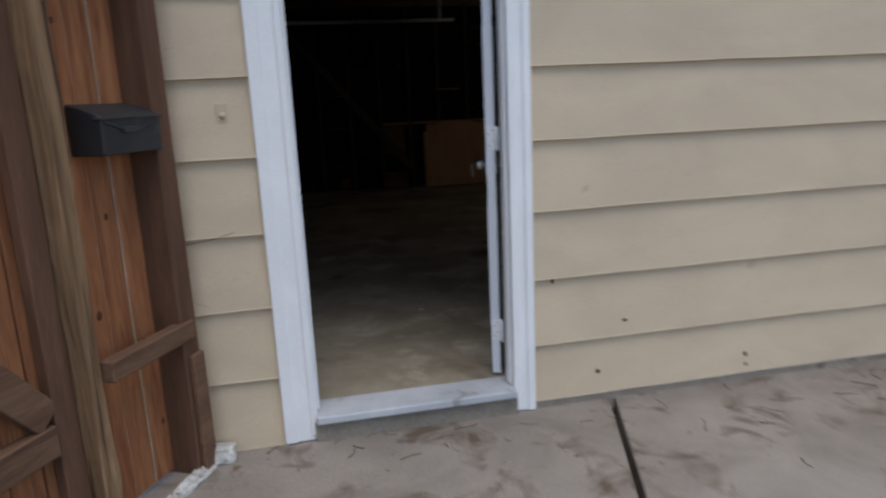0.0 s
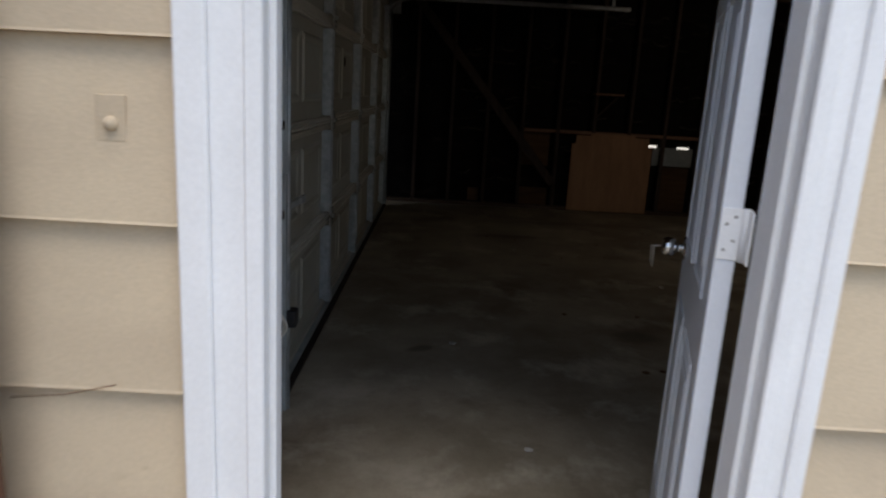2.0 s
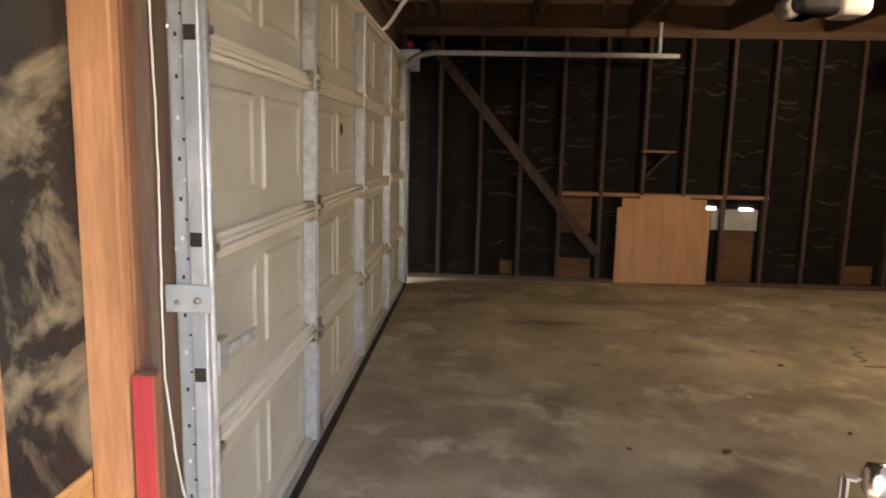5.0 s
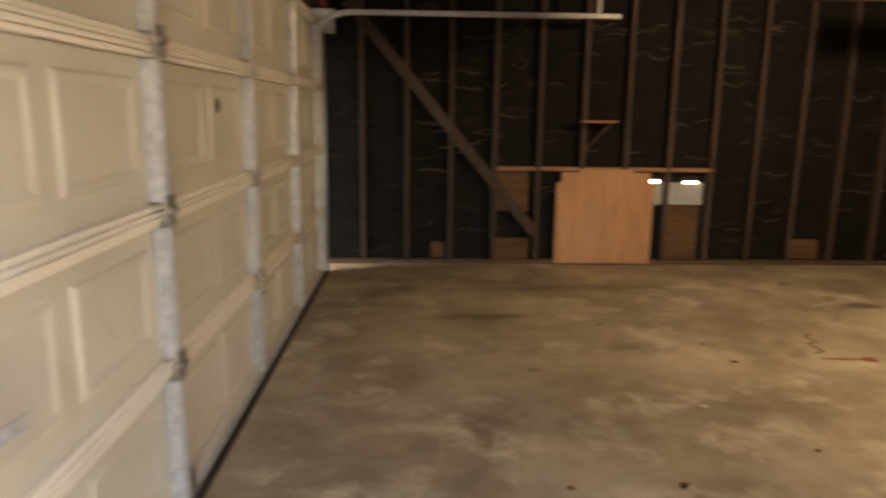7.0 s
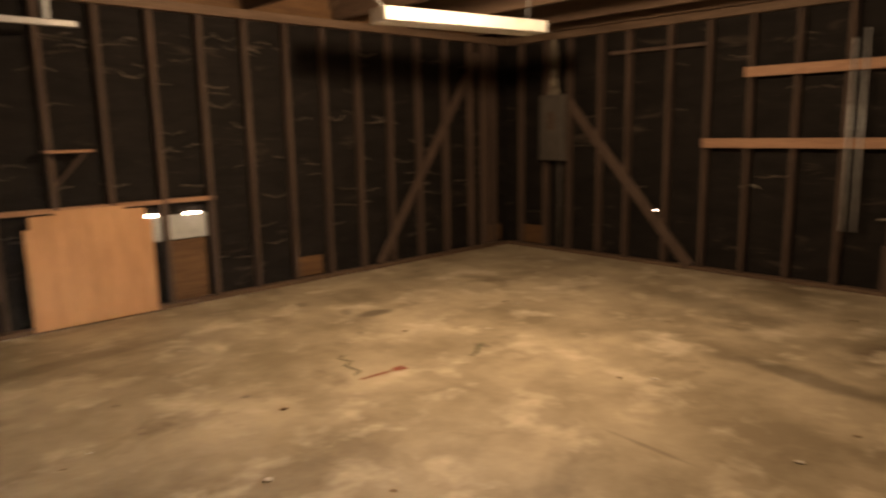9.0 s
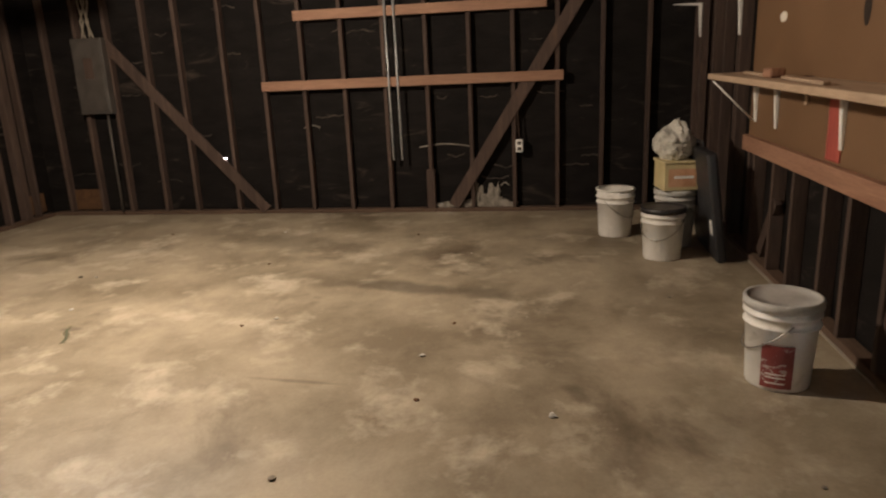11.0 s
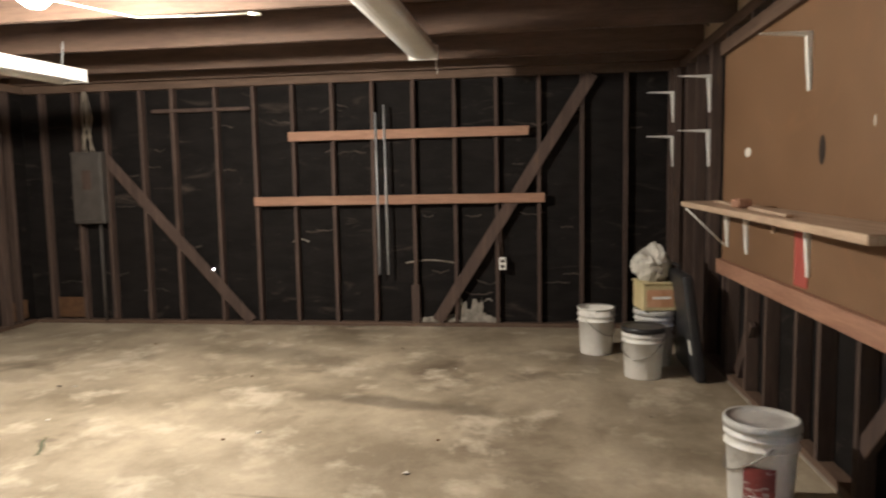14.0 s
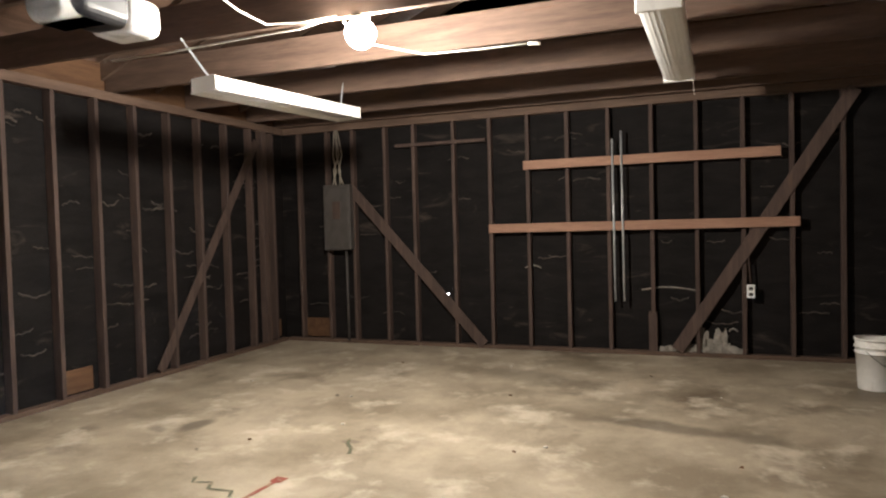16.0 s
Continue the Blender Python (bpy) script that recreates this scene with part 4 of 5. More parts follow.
def housing(length=1.54):
    """A hollow pressed trough, open below, with a rolled lower lip."""
    bm = bmesh.new()
    prof = [(-0.135, -0.05), (-0.125, -0.042), (-0.105, 0.045), (-0.085, 0.052), (0.085, 0.052), (0.105, 0.045), (0.125, -0.042), (0.135, -0.05), (0.128, -0.054), (0.112, -0.045), (0.07, 0.0), (-0.07, 0.0), (-0.112, -0.045), (-0.128, -0.054)]
    ends = [[bm.verts.new((x, y, z)) for y, z in prof] for x in (-length / 2, length / 2)]
    n = len(prof)
    for j in range(n):
        bm.faces.new((ends[0][j], ends[0][(j + 1) % n], ends[1][(j + 1) % n], ends[1][j]))
    for e in ends:
        bm.faces.new(e)
    bmesh.ops.recalc_face_normals(bm, faces=bm.faces)
    return bm


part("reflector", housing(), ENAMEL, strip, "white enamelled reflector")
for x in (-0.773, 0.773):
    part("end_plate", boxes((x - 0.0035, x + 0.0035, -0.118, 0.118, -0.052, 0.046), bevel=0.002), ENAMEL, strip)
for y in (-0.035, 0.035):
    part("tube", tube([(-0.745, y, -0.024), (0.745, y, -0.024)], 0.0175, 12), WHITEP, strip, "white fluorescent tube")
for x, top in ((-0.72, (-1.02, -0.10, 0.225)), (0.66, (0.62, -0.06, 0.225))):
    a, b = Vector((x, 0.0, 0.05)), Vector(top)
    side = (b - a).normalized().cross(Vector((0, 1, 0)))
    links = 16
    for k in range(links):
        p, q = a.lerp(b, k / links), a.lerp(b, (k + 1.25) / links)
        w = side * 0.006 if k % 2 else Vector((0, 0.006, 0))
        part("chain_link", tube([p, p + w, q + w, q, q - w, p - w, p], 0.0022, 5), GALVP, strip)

strip2 = thing("ceiling_light", "unlit white fluorescent fixture with a ribbed cover", "ceiling light", at=pose(4.55, 2.35, 2.425, 0, 0, -1))
part("body", boxes((-0.98, 0.98, -0.105, 0.105, 0.035, 0.082), bevel=0.006), ENAMEL, strip2)
ribs = bmesh.new()
prof = []
for k in range(25):
    a = math.pi * k / 24
    prof.append((-0.118 * math.cos(a), 0.035 - 0.062 * math.sin(a) ** 0.6 + (0.0016 if k % 2 else 0)))
ends = [[ribs.verts.new((x, y, z)) for y, z in prof] for x in (-0.97, 0.97)]
for j in range(24):
    ribs.faces.new((ends[0][j], ends[0][j + 1], ends[1][j + 1], ends[1][j]))
for e in ends:
    ribs.faces.new(e)
ribs.faces.new((ends[0][0], ends[1][0], ends[1][-1], ends[0][-1]))
bmesh.ops.recalc_face_normals(ribs, faces=ribs.faces)
part("cover", ribs, WHITEP, strip2, "ribbed white plastic cover")
part("end_cap", boxes((-1.0, -0.97, -0.12, 0.12, -0.03, 0.083), bevel=0.006), ENAMEL, strip2)
part("end_cap", boxes((0.97, 1.0, -0.12, 0.12, -0.03, 0.083), bevel=0.006), ENAMEL, strip2)
for x in (-0.27, 0.34):
    part("hanger", boxes((x - 0.01, x + 0.01, -0.01, 0.01, 0.08, 0.09), bevel=0.001), GALVP, strip2)
part("pull_cord", tube([(0.99, -0.10, -0.02), (1.0, -0.11, -0.14)], 0.003, 6), WIRE, strip2)

bulb = thing("light_bulb", "bare glowing bulb in a white porcelain lampholder", "light bulb", at=pose(3.33, 3.98, 2.42))
part("glass", lathe([(0, -0.09), (0.036, -0.083), (0.066, -0.060), (0.086, -0.025), (0.090, 0.0), (0.083, 0.032), (0.062, 0.056), (0.032, 0.068), (0.02, 0.075)], 20), BULB, bulb).visible_shadow = False
part("lampholder", lathe([(0.018, 0.066), (0.034, 0.068), (0.052, 0.074), (0.058, 0.087), (0, 0.087)], 20), ENAMEL, bulb, "white porcelain lampholder")
part("wire", tube([(0.05, 0.05, 0.13), (0.45, 0.16, 0.125), (0.89, -0.10, 0.115), (0.95, -0.48, 0.120), (0.975, -0.80, 0.125)], 0.006, 6), WIRE, bulb, "white cable clipped along the joist", at=pose(-0.08, 0.04, -0.06))
part("wire_end", tube([(0.975, -0.80, 0.125), (0.97, -0.88, 0.115)], 0.011, 8), WIRE, bulb, "taped cable end", at=pose(-0.08, 0.04, -0.06))
part("wire", tube([(-0.02, 0.06, 0.14), (0.06, 0.35, 0.13), (0.13, 0.94, 0.14), (0.18, 1.44, 0.143), (0.19, 1.94, 0.143)], 0.006, 6), WIRE, bulb, "white cable along the joist", at=pose(-0.08, 0.04, -0.06))
part("wire", tube([(-0.05, 0.05, 0.13), (-0.09, 0.25, 0.115), (-0.17, 0.42, 0.102), (-0.37, 0.45, 0.125), (-0.59, 0.43, 0.152), (-0.87, 0.42, 0.16)], 0.006, 6), WIRE, bulb, "sagging white cable", at=pose(-0.08, 0.04, -0.06))

opener = thing("garage_door_opener", "white and dark garage door opener hung from the joists", "door opener", at=pose(2.24, 4.80, 2.35))
part("housing", boxes((-0.20, 0.13, -0.125, 0.125, -0.075, 0.10), bevel=0.055, segments=5), BLACKP, opener)
part("light_cover", boxes((0.06, 0.30, -0.14, 0.14, -0.085, 0.10), bevel=0.06, segments=6), ENAMEL, opener, "white rounded lamp cover")
band = [(-0.245 + 0.065 * (1 - math.cos(a)), -0.02 - 0.072 * math.sin(a)) for a in (radians(d) for d in range(-60, 91, 15))] + [(-0.05, -0.092)]
curved = bmesh.new()
rows_ = [[curved.verts.new((x - 0.0, y, z)) for y in (-0.13, 0.13)] for x, z in band]
for a, b in zip(rows_, rows_[1:]):
    curved.faces.new((a[0], a[1], b[1], b[0]))
bmesh.ops.solidify(curved, geom=curved.faces[:], thickness=0.012)
part("end_cover", curved, ENAMEL, opener, "curved white end cover")
part("rail", boxes((-2.83, -0.20, -0.018, 0.018, 0.05, 0.085), bevel=0.003), GALV, opener)
for y in (-0.12, 0.12):
    part("strap", boxes((-0.02, 0.02, y - 0.003, y + 0.003, 0.09, 0.36), bevel=0.001), GALVP, opener)
part("arm", tube([(-2.75, 0.0, 0.06), (-2.83, 0.02, -0.03), (-2.90, 0.05, -0.13), (-2.95, 0.15, -0.16), (-2.98, 0.22, -0.16)], 0.014, 8), WHITEP, opener, "curved white door arm")

# ---- things along the wall with the side door ----
board = part("wall_panel", boxes((1.95, 5.10, ENTRY + 0.002, ENTRY + 0.014, 0.79, PLATE - 0.09), bevel=0.002), OSB)
tagged(board, "brown hardboard sheet lining the wall above the ledger", "wall panel", kind="structure")
ledger = part("ledger_board", bar((1.95, ENTRY + 0.035, 0.80), (5.10, ENTRY + 0.035, 0.80), 0.10, 0.038, (0, 0, 1)), BOARDX)
tagged(ledger, "long pinkish ledger board nailed level across the studs", "board")
nailer = part("nailer_board", bar((1.95, ENTRY + 0.035, PLATE - 0.13), (5.10, ENTRY + 0.035, PLATE - 0.13), 0.09, 0.038, (0, 0, 1)), PLATEX)
tagged(nailer, "brown board along the top of the wall panel", "board")
mark = part("paint_mark", boxes((3.56, 3.73, ENTRY + 0.0145, ENTRY + 0.018, 0.86, 1.19), bevel=0.006), mat("red_smear", [(0.30, 0.055, 0.045), (0.40, 0.085, 0.065)], 0.6, 5.0, 40, 0.1, Z, stain=((0.22, 0.12, 0.07), 3.0, 0.62, 0.72)))
tagged(mark, "red paint smear on the hardboard panel", "paint mark")
for xx, z, w, h, m, lab in ((3.44, 1.53, 0.075, 0.14, RUBBER, "dark hole knocked in the hardboard"), (4.55, 1.57, 0.13, 0.06, WIRE, "torn white sticker on the hardboard"), (2.95, 1.62, 0.012, 0.05, WIRE, "white scratch on the hardboard")):
    s = part("wall_mark", lathe([(0, 0.004), (0.8, 0.003), (1, 0.0)], 14), m, at=pose(xx, ENTRY + 0.0145, z) @ Matrix.Diagonal((w / 2, 1, h / 2, 1)) @ pose(0, 0, 0, -90, 0, 0))
    tagged(s, lab, "wall mark")

shelf = thing("wall_shelf", "pale wooden shelf on white steel brackets", "shelf")
SAG = 0.0145      # the shelf drops this much per metre towards the side door


def on_shelf(x):
    return 1.240 + SAG * (x - 3.7)


part("shelf_board", boxes((-1.37, 1.38, ENTRY + 0.02, 0.435, -0.036, 0.0), bevel=0.004), SHELFW, shelf, at=pose(3.70, 0, 1.240, 0, -math.degrees(SAG), 0))


def bracket_mesh(reach=0.24, drop=0.28):
    """A pressed shelf bracket: a level arm and a tapering leg on the wall."""
    bm = bmesh.new()
    for pts in ([(0, 0), (reach, 0), (reach, -0.006), (0.03, -0.022), (0.012, -drop), (0, -drop)],):
        a = [bm.verts.new((-0.016, y, z)) for y, z in pts]
        b = [bm.verts.new((0.016, y, z)) for y, z in pts]
        bm.faces.new(a)
        bm.faces.new(b)
        n = len(pts)
        for j in range(n):
            bm.faces.new((a[j], a[(j + 1) % n], b[(j + 1) % n], b[j]))
    bmesh.ops.recalc_face_normals(bm, faces=bm.faces)
    me = bpy.data.meshes.new("bracket")
    bmesh.ops.bevel(bm, geom=bm.edges[:], offset=0.003, segments=1, affect="EDGES", profile=0.5)
    bm.to_mesh(me)
    bm.free()
    me.materials.append(BRACKET)
    return me


BR = bracket_mesh()
for xx in (2.67, 3.55, 4.52):
    part("bracket", BR, None, shelf, "white steel bracket", at=pose(xx, ENTRY + 0.0145, on_shelf(xx) - 0.0365))
part("wire_brace", tube([(5.02, ENTRY + 0.02, 0.95), (5.02, 0.41, 1.21)], 0.006, 8), BRACKET, shelf)
part("bracket", BR, None, shelf, "white steel bracket", at=pose(4.95, ENTRY + 0.0145, on_shelf(4.95) - 0.0365))
part("cleat", boxes((4.02, 4.06, ENTRY + 0.0145, ENTRY + 0.03, 1.10, 1.21)), SHELFW, shelf)
for xx, z in ((5.55, 2.20), (5.55, 1.79), (6.62, 2.22), (6.62, 1.82), (3.60, 2.10)):
    b = part("shelf_bracket", BR, None, at=pose(xx, ENTRY + (0.062 if xx > 6 else 0.0145 if xx < 5 else 0.0), z))
    tagged(b, "empty white steel shelf bracket screwed to a stud", "bracket", "empty brackets")
for x0, x1, y, z, m, lab in ((4.05, 4.75, 0.33, on_shelf(4.4), SHELFW, "thin wooden offcut lying on the shelf"), (3.15, 3.85, 0.38, on_shelf(3.5), SHELFW, "pale wooden strip lying on the shelf")):
    o = part("offcut", bar((x0, y, on_shelf(x0) + 0.009), (x1, y - 0.05, on_shelf(x1) + 0.009), 0.03, 0.016, (0, 1, 0)), m)
    tagged(o, lab, "offcut")
rag = part("wood_block", boxes((3.98, 4.12, 0.28, 0.36, on_shelf(4.05) + 0.001, on_shelf(4.05) + 0.05), bevel=0.012, segments=2), BOARDX)
tagged(rag, "pinkish wood scrap on the shelf", "wood scrap")


def pail(name, label, at, r=0.148, h=0.375, lid=None, swatch=None, material=PAIL):
    p = thing(name, label, "bucket", "buckets", at=at)
    wall = [(0, 0.0), (r * 0.86, 0.0), (r * 0.875, 0.008), (r * 0.96, h * 0.72), (r * 1.03, h * 0.725), (r * 1.03, h * 0.745), (r * 0.965, h * 0.75), (r * 0.975, h * 0.84), (r * 1.04, h * 0.845), (r * 1.04, h * 0.865), (r * 0.98, h * 0.87), (r, h)]
    if not lid:
        wall += [(r * 0.96, h), (r * 0.84, 0.02), (0, 0.02)]
    part("body", lathe(wall, 36), material, p)
    if lid:
        part("lid", lathe([(r * 1.02, h * 0.93), (r * 1.06, h * 0.93), (r * 1.06, h * 0.99), (r * 1.04, h + 0.010), (r * 0.95, h + 0.010), (r * 0.93, h + 0.004), (r * 0.5, h + 0.005), (0, h + 0.006)], 36), lid, p, "grey plastic lid")
    else:
        part("rim", lathe([(r * 0.955, h - 0.004), (r * 1.05, h - 0.004), (r * 1.05, h + 0.008), (r * 0.955, h + 0.008)], 36), material, p)
    hoop = [(r * 1.02 * math.cos(a), r * 1.02 * math.sin(a) * 0.98, h * 0.80 - 0.14 * math.sin(a) * (1 if math.sin(a) > 0 else 0)) for a in [math.pi * k / 14 for k in range(15)]]
    part("handle", tube(hoop, 0.004, 6), BRASS, p, "thin wire handle")
    if swatch:
        a0, a1, z0, z1, m = swatch
        bm = bmesh.new()
        rr = r * 0.925
        cols = [[bm.verts.new(((rr + (z / h) * r * 0.075) * math.cos(a) * 1.004, (rr + (z / h) * r * 0.075) * math.sin(a) * 1.004, z)) for z in (z0, z1)] for a in [a0 + (a1 - a0) * k / 10 for k in range(11)]]
        for u, v in zip(cols, cols[1:]):
            bm.faces.new((u[0], v[0], v[1], u[1]))
        lb = part("label", bm, m, p, "dark red printed label with a pale picture")
        for z in (z0 + 0.02, z0 + 0.045, z0 + 0.06):
            cols = []
            bm = bmesh.new()
            cols = [[bm.verts.new(((rr + (zz / h) * r * 0.075) * math.cos(a) * 1.012, (rr + (zz / h) * r * 0.075) * math.sin(a) * 1.012, zz)) for zz in (z, z + 0.006)] for a in [a0 + 0.15 + (a1 - a0 - 0.35) * k / 8 for k in range(9)]]
            for u, v in zip(cols, cols[1:]):
                bm.faces.new((u[0], v[0], v[1], u[1]))
            part("print_bar", bm, WHITEP, lb)
    return p


pail("paint_bucket", "white five-gallon bucket with a lid and dark red label", pose(3.06, 0.50, 0, 0, 0, 0), lid=LID, swatch=(2.35, 3.25, 0.02, 0.21, LABELRED))
pail("paint_bucket", "open white plastic bucket smeared with paint", pose(5.74, 0.96, 0, 0, 0, 140))
pail("paint_bucket", "white plastic bucket under a dark lid", pose(5.05, 0.69, 0, 0, 0, 60), lid=BLACKP, h=0.36)
pail("paint_bucket", "grey bucket carrying a carton and a bag", pose(5.42, 0.55, 0, 0, 0, 200), lid=LID, h=0.42, material=LID)
carton = thing("carton", "yellow carton with a tan label on a bucket", "carton", at=pose(5.40, 0.55, 0.434, 0, 0, 8))
part("box", boxes((-0.13, 0.13, -0.13, 0.13, 0.0, 0.20), bevel=0.006), YELLOW, carton)
part("label", boxes((-0.133, -0.1295, -0.10, 0.10, 0.03, 0.16), bevel=0.001), LABELTAN, carton, "tan and brown printed label")
part("print_bar", boxes((-0.1345, -0.132, -0.08, 0.06, 0.09, 0.11), bevel=0), WHITEP, carton)
part("flap", boxes((-0.14, 0.14, -0.14, 0.14, 0.20, 0.215), bevel=0.003), YELLOW, carton)
bagm = bmesh.new()
bmesh.ops.create_icosphere(bagm, subdivisions=4, radius=0.15)
for v in bagm.verts:
    n1 = noise.noise(v.co * 8) * 0.035 + abs(noise.noise(v.co * 20)) * 0.035 + abs(noise.noise(v.co * 45)) * 0.016 - 0.02
    neck = max(0.0, v.co.z / 0.15)
    v.co *= 1 + n1 / 0.15
    v.co.x *= 1 - 0.45 * neck * neck
    v.co.y *= 1 - 0.45 * neck * neck
    v.co.z = max(v.co.z * (1 + 0.12 * neck), -0.125)
for f in bagm.faces:
    f.smooth = False
bag = part("plastic_bag", bagm, BAG, at=pose(5.40, 0.57, 0.649 + 0.125))
tagged(bag, "crumpled pale plastic bag sitting on the carton", "bag")

panel = thing("black_case", "black flat case leaning against the studs", "case", at=pose(5.22, 0.32, 0, -8, 0, 0))
part("body", boxes((-0.36, 0.36, -0.035, 0.035, 0.006, 0.76), bevel=0.02, segments=3), BLACKP, panel)
part("handle", tube([(-0.10, 0.0, 0.75), (-0.09, 0.0, 0.80), (0.09, 0.0, 0.80), (0.10, 0.0, 0.75)], 0.010, 8), BLACKP, panel)
part("tag", boxes((-0.33, -0.26, 0.036, 0.040, 0.20, 0.30), bevel=0.003), WHITEP, panel, "torn white sticker")

# ---- litter on the garage floor ----
arrow = thing("floor_marking", "small red spray-painted arrow on the concrete", "floor marking", at=pose(2.66, 4.27, 0.0, 0, 0, -4))
part("shaft", boxes((-0.15, 0.10, -0.012, 0.012, 0.0005, 0.0022), bevel=0), OLDRED, arrow)
part("head", boxes((0.10, 0.17, -0.035, 0.035, 0.0006, 0.0024), bevel=0), OLDRED, arrow)
sq = thing("floor_marking", "dark green spray-painted squiggle on the concrete", "floor marking", at=pose(2.60, 4.50, 0.0))
GREENP = mat("green_paint", [(0.075, 0.085, 0.055), (0.13, 0.13, 0.09)], 0.7, 9.0, 60, 0.0, stain=((0.24, 0.20, 0.14), 14.0, 0.5, 0.62))


def stroke(points, width=0.022):
    """A flat, uneven painted stroke along points on the floor."""
    bm = bmesh.new()
    rng = random.Random(len(points))
    pts = [Vector((x, y, 0.0)) for x, y in points]
    fine_pts = [a.lerp(b, q / 5) for a, b in zip(pts, pts[1:]) for q in range(5)] + [pts[-1]]
    rows = []
    for k, p in enumerate(fine_pts):
        way = (fine_pts[min(k + 1, len(fine_pts) - 1)] - fine_pts[max(k - 1, 0)]).normalized()
        side = Vector((-way.y, way.x, 0)) * width * rng.uniform(0.3, 0.6)
        rows.append([bm.verts.new(p + side + Vector((0, 0, 0.0025))), bm.verts.new(p - side + Vector((0, 0, 0.0025)))])
    for a, b in zip(rows, rows[1:]):
        bm.faces.new((a[0], a[1], b[1], b[0]))
    bmesh.ops.recalc_face_normals(bm, faces=bm.faces)
    return bm


part("stroke", stroke([(0.10, 0.22), (0.03, 0.18), (0.06, 0.08), (-0.02, 0.04), (-0.01, -0.10), (-0.08, -0.14)]), GREENP, sq)
mark2 = part("floor_marking", stroke([(0.10, 0.04), (0.0, 0.0), (-0.06, -0.06), (-0.16, -0.10)], 0.03), GREENP, at=pose(3.42, 4.20, 0.0))
tagged(mark2, "faint dark painted tick on the concrete", "floor marking")
leaf_rng = random.Random(21)
for k in range(44):
    xx, yy = leaf_rng.uniform(-0.5, 5.9), leaf_rng.uniform(0.5, 6.4)
    s = leaf_rng.uniform(0.006, 0.022)
    bm = bmesh.new()
    bmesh.ops.create_icosphere(bm, subdivisions=1, radius=s)
    for v in bm.verts:
        v.co = Vector((v.co.x * leaf_rng.uniform(0.6, 1.5), v.co.y * leaf_rng.uniform(0.6, 1.4), v.co.z * 0.35 + s * 0.3))
    cr = part("crumb", bm, leaf_rng.choice((TWIG, KERB, DEBRIS, TWIG)), at=pose(xx, yy, 0.0))
    tagged(cr, "small crumb of dirt on the concrete floor", "crumb", "crumbs on the floor")
rope = thing("cord", "frayed white cord lying in a loose loop by the jamb", "cord", at=pose(-0.766, 1.263, 0.0))
strand_rng = random.Random(3)
for k in range(4):
    w, l, g = strand_rng.uniform(0.030, 0.044), strand_rng.uniform(0.085, 0.115), strand_rng.uniform(-0.012, 0.012)
    pts = [(-w * math.sin(a) - 0.3 * l * (1 - math.cos(a)) / 2 + g * math.sin(2 * a), -l * (1 - math.cos(a)) / 2, 0.006 + 0.03 * (1 + math.cos(a)) / 2 + 0.005 * math.sin(5 * a + k)) for a in [6.283 * q / 28 for q in range(29)]]
    part("strand", tube(pts, strand_rng.uniform(0.0028, 0.0042), 6), DEBRIS if k else TWIG, rope)
part("tail", tube([(0.0, 0.0, 0.036), (0.03, 0.012, 0.030), (0.065, 0.018, 0.014), (0.095, 0.020, 0.006)], 0.005, 6), DEBRIS, rope)
knot = [(0.016 * math.cos(a) * math.cos(a * 0.31), 0.016 * math.sin(a), 0.034 + 0.011 * math.sin(a * 0.7)) for a in [0.35 * q for q in range(70)]]
part("knot", tube(knot, 0.004, 6), DEBRIS, rope)

# ---- fence and gate outside ----
SLANT = pose(-0.83, -0.02, 0, 0, 0, -27.4)      # the fence leaves the wall at this slant
fence_rng = random.Random(31)
fence = thing("fence", "red-brown plank fence with rails meeting the garage wall", "fence", at=SLANT)
part("wall_post", boxes((-0.085, 0.066, -0.112, -0.022, GROUND, 2.1), bevel=0.004), FENCE_BROWN, fence, "brown board post against the siding")
part("wall_cleat", boxes((0.0665, 0.088, -0.095, -0.026, GROUND, 0.36), bevel=0.004), FENCE_RAIL, fence)
for k in range(4):
    y1 = -0.114 - 0.103 * k
    xf = -0.042 - 0.004 * (k % 2)
    plank = part("plank", boxes((xf - 0.02, xf, y1 - 0.098, y1, GROUND + 0.02, 2.1), bevel=0.003), FENCE, fence)
    part("bead", boxes((xf - 0.008, xf - 0.001, y1 - 0.1025, y1 - 0.0985, GROUND + 0.02, 2.1), bevel=0.001), FENCE_EDGE, plank, "pale worn plank edge")
    for q in range(3):
        zk, yk, rk = fence_rng.uniform(0.1, 1.6), y1 - fence_rng.uniform(0.02, 0.08), fence_rng.uniform(0.007, 0.013)
        part("knot", lathe([(0, 0.0022), (0.8, 0.0018), (1.0, 0.0)], 12), KNOT, plank, "dark knot", at=pose(xf, yk, zk) @ Matrix.Diagonal((1, rk, rk * 1.3, 1)) @ pose(0, 0, 0, 0, 90, 0))
post = boxes((-0.05, 0.05, -0.535, -0.472, GROUND, 2.3), bevel=0.008, segments=2)
bmesh.ops.subdivide_edges(post, edges=[e for e in post.edges if abs(e.verts[0].co.z - e.verts[1].co.z) > 1], cuts=40)
for v in post.verts:
    v.co.x += 0.014 * noise.noise(Vector((v.co.x * 60, v.co.y * 60, v.co.z * 4)))
    v.co.y += 0.014 * noise.noise(Vector((v.co.y * 60, v.co.x * 60, v.co.z * 4 + 9)))
part("post", post, FENCE_OLD, fence, "weathered split post")
for z in (0.452, 1.78):
    part("rail", boxes((0.030, 0.080, -0.470, -0.048, z - 0.036, z + 0.036), bevel=0.006), FENCE_RAIL, fence)
gate = thing("gate", "plank gate with a diagonal brace standing beside the post", "gate", at=SLANT @ pose(0.0, -0.538, 0))
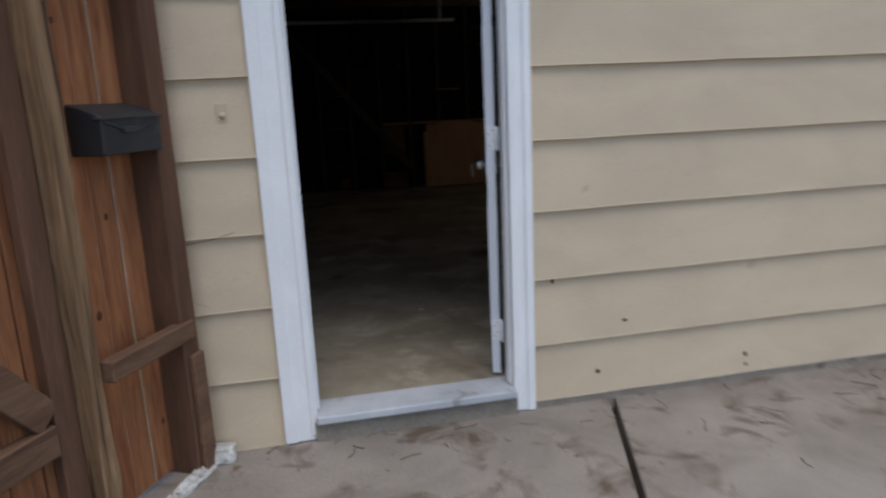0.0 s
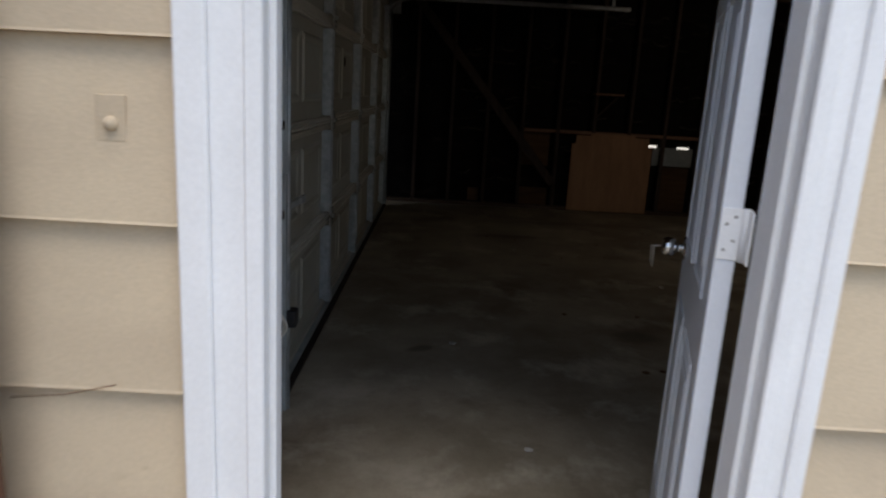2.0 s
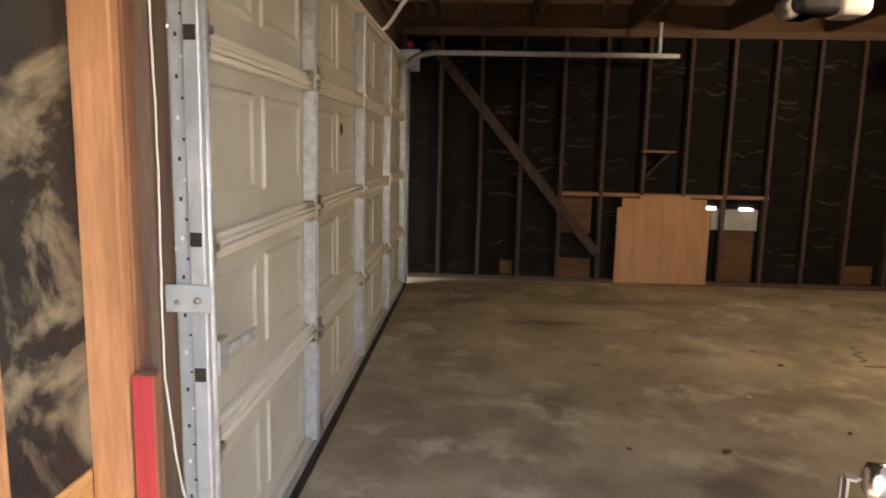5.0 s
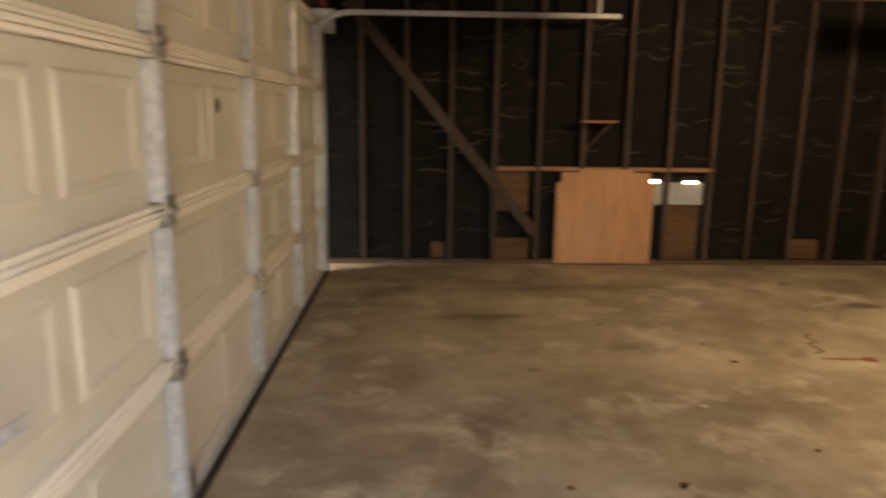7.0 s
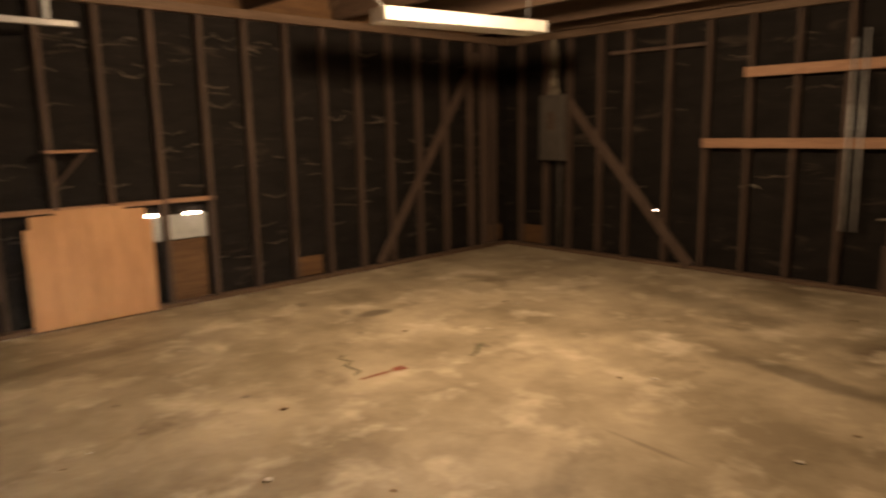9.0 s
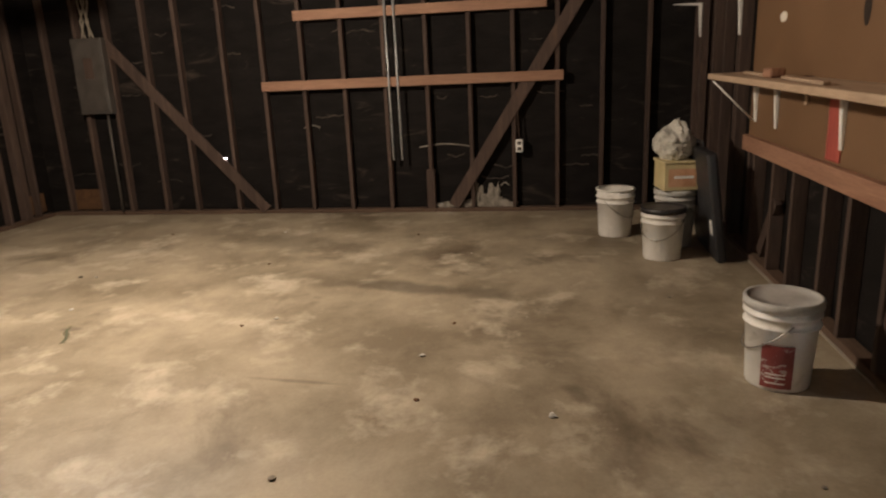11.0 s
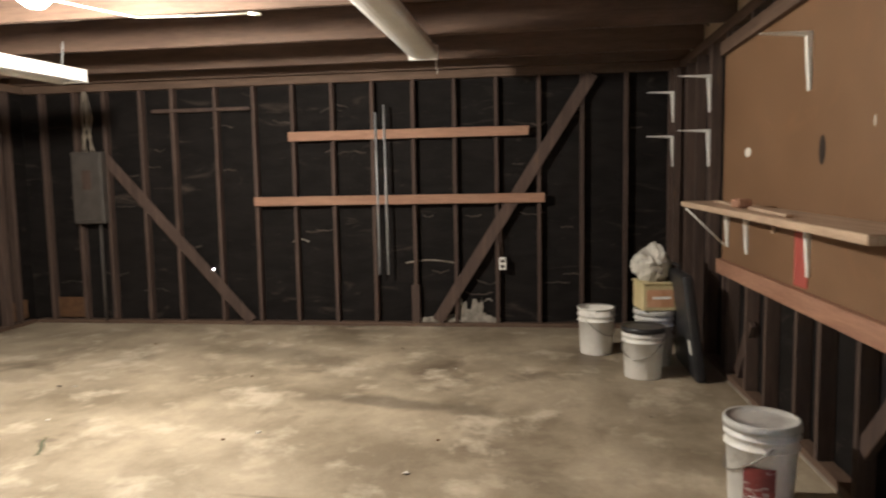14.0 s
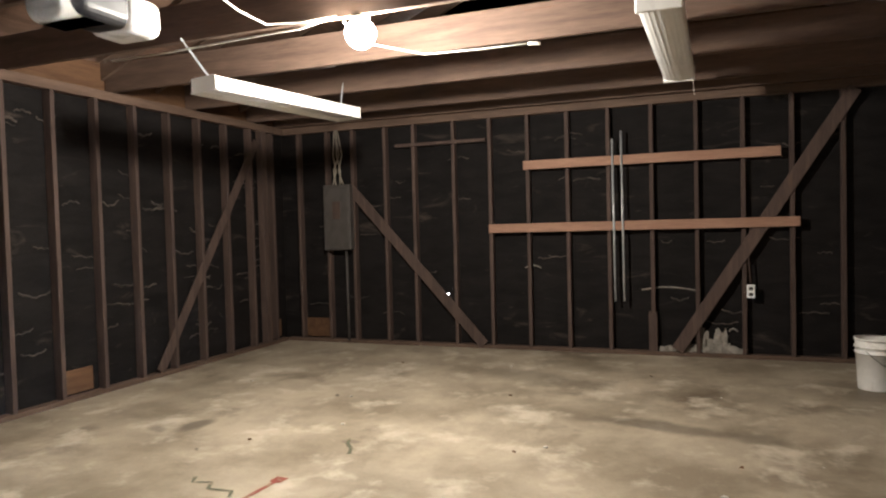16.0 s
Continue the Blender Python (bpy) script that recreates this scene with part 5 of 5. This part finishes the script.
for k in range(11):
    part("plank", boxes((-0.068 - 0.003 * (k % 2), -0.05 - 0.003 * (k % 2), -0.113 - 0.115 * k, -0.004 - 0.115 * k, GROUND + 0.06, 2.1), bevel=0.003), FENCE, gate)
part("stile", boxes((-0.049, -0.008, -0.085, -0.004, GROUND + 0.06, 2.08), bevel=0.004), FENCE_BROWN, gate)
for z in (0.30, 1.78):
    part("rail", boxes((-0.049, -0.004, -1.26, -0.086, z - 0.05, z + 0.05), bevel=0.005), FENCE_RAIL, gate)
part("brace", bar((-0.028, -0.10, 0.37), (-0.028, -1.2, 1.70), 0.10, 0.038, (0, 1, 1)), FENCE_RAIL, gate)

box = thing("mailbox", "black dented metal mailbox on the fence", "mailbox", at=SLANT @ pose(0.006, -0.265, 1.108))
mb = bmesh.new()
prof = [(-0.044, 0.0), (0.080, 0.0), (0.085, 0.112), (0.062, 0.128), (0.0, 0.148), (-0.044, 0.158)]
a = [mb.verts.new((x, -0.110, z)) for x, z in prof]
b = [mb.verts.new((x, 0.160, z)) for x, z in prof]
mb.faces.new(a)
mb.faces.new(b)
for j in range(6):
    mb.faces.new((a[j], a[(j + 1) % 6], b[(j + 1) % 6], b[j]))
bmesh.ops.recalc_face_normals(mb, faces=mb.faces)
bmesh.ops.bevel(mb, geom=mb.edges[:], offset=0.006, segments=2, affect="EDGES", profile=0.5)
part("body", mb, BOXMETAL, box)
part("lid", boxes((0.056, 0.090, -0.114, 0.164, 0.106, 0.115), bevel=0.003), BOXMETAL, box)
for q in (-1, 1):
    part("flap", bar((0.0855, 0.02 + q * 0.12, 0.103), (0.0865, 0.02 + q * 0.03, 0.074), 0.012, 0.005, (0, 0, 1)), BOXMETAL, box, "creased edge of the envelope flap")
part("flap_tab", bar((0.088, -0.028, 0.074), (0.088, 0.048, 0.074), 0.020, 0.012, (0, 0, 1)), BOXMETAL, box)

# ---- litter outside ----
rock = bmesh.new()
bmesh.ops.create_icosphere(rock, subdivisions=3, radius=0.06)
for v in rock.verts:
    q = Vector([math.copysign(abs(c / 0.06) ** 0.55 * 0.05, c) for c in v.co])
    v.co = Vector((q.x * 1.25, q.y * 0.8, q.z * 0.75)) * (1 + 0.30 * noise.noise(v.co * 26))
    v.co.z = max(v.co.z, -0.03)
tagged(part("stone", rock, DEBRIS, at=pose(-0.750, -0.062, GROUND + 0.03)), "pale crumbled chunk of plaster on the paving", "stone")
debris = bmesh.new()
bmesh.ops.create_icosphere(debris, subdivisions=4, radius=1.0)
for v in debris.verts:
    q = 1 + 0.35 * noise.noise(v.co * 2.5) + 0.2 * noise.noise(v.co * 9)
    v.co = Vector((v.co.x * 0.028 * q, v.co.y * 0.17 * q, max(v.co.z * 0.03 * q, 0.0)))
tagged(part("plaster_debris", debris, DEBRIS, at=pose(-0.845, -0.20, GROUND, 0, 0, -27)), "streak of crumbled white plaster on the paving", "debris")
rt = random.Random(8)
for k in range(40):
    xx, yy = rt.uniform(-0.6, 2.6), -abs(rt.gauss(0.0, 0.22)) - 0.03
    l, a = rt.uniform(0.03, 0.11), rt.uniform(0, 3.14)
    pts = [(-l / 2 * math.cos(a), -l / 2 * math.sin(a), 0.003), (rt.uniform(-.02, .02), rt.uniform(-.02, .02), 0.004), (l / 2 * math.cos(a), l / 2 * math.sin(a), 0.003)]
    tw = part("twig", tube(pts, rt.uniform(0.0008, 0.0018), 5), TWIG, at=pose(xx, yy, GROUND))
    tagged(tw, "thin dry brown twig on the paving", "twig", "twigs on the paving")
straw = part("twig", tube([(-0.80, -0.012, 0.745), (-0.70, -0.016, 0.758), (-0.62, -0.014, 0.778)], 0.0012, 5), TWIG)
tagged(straw, "dry grass blade caught in the siding", "twig")
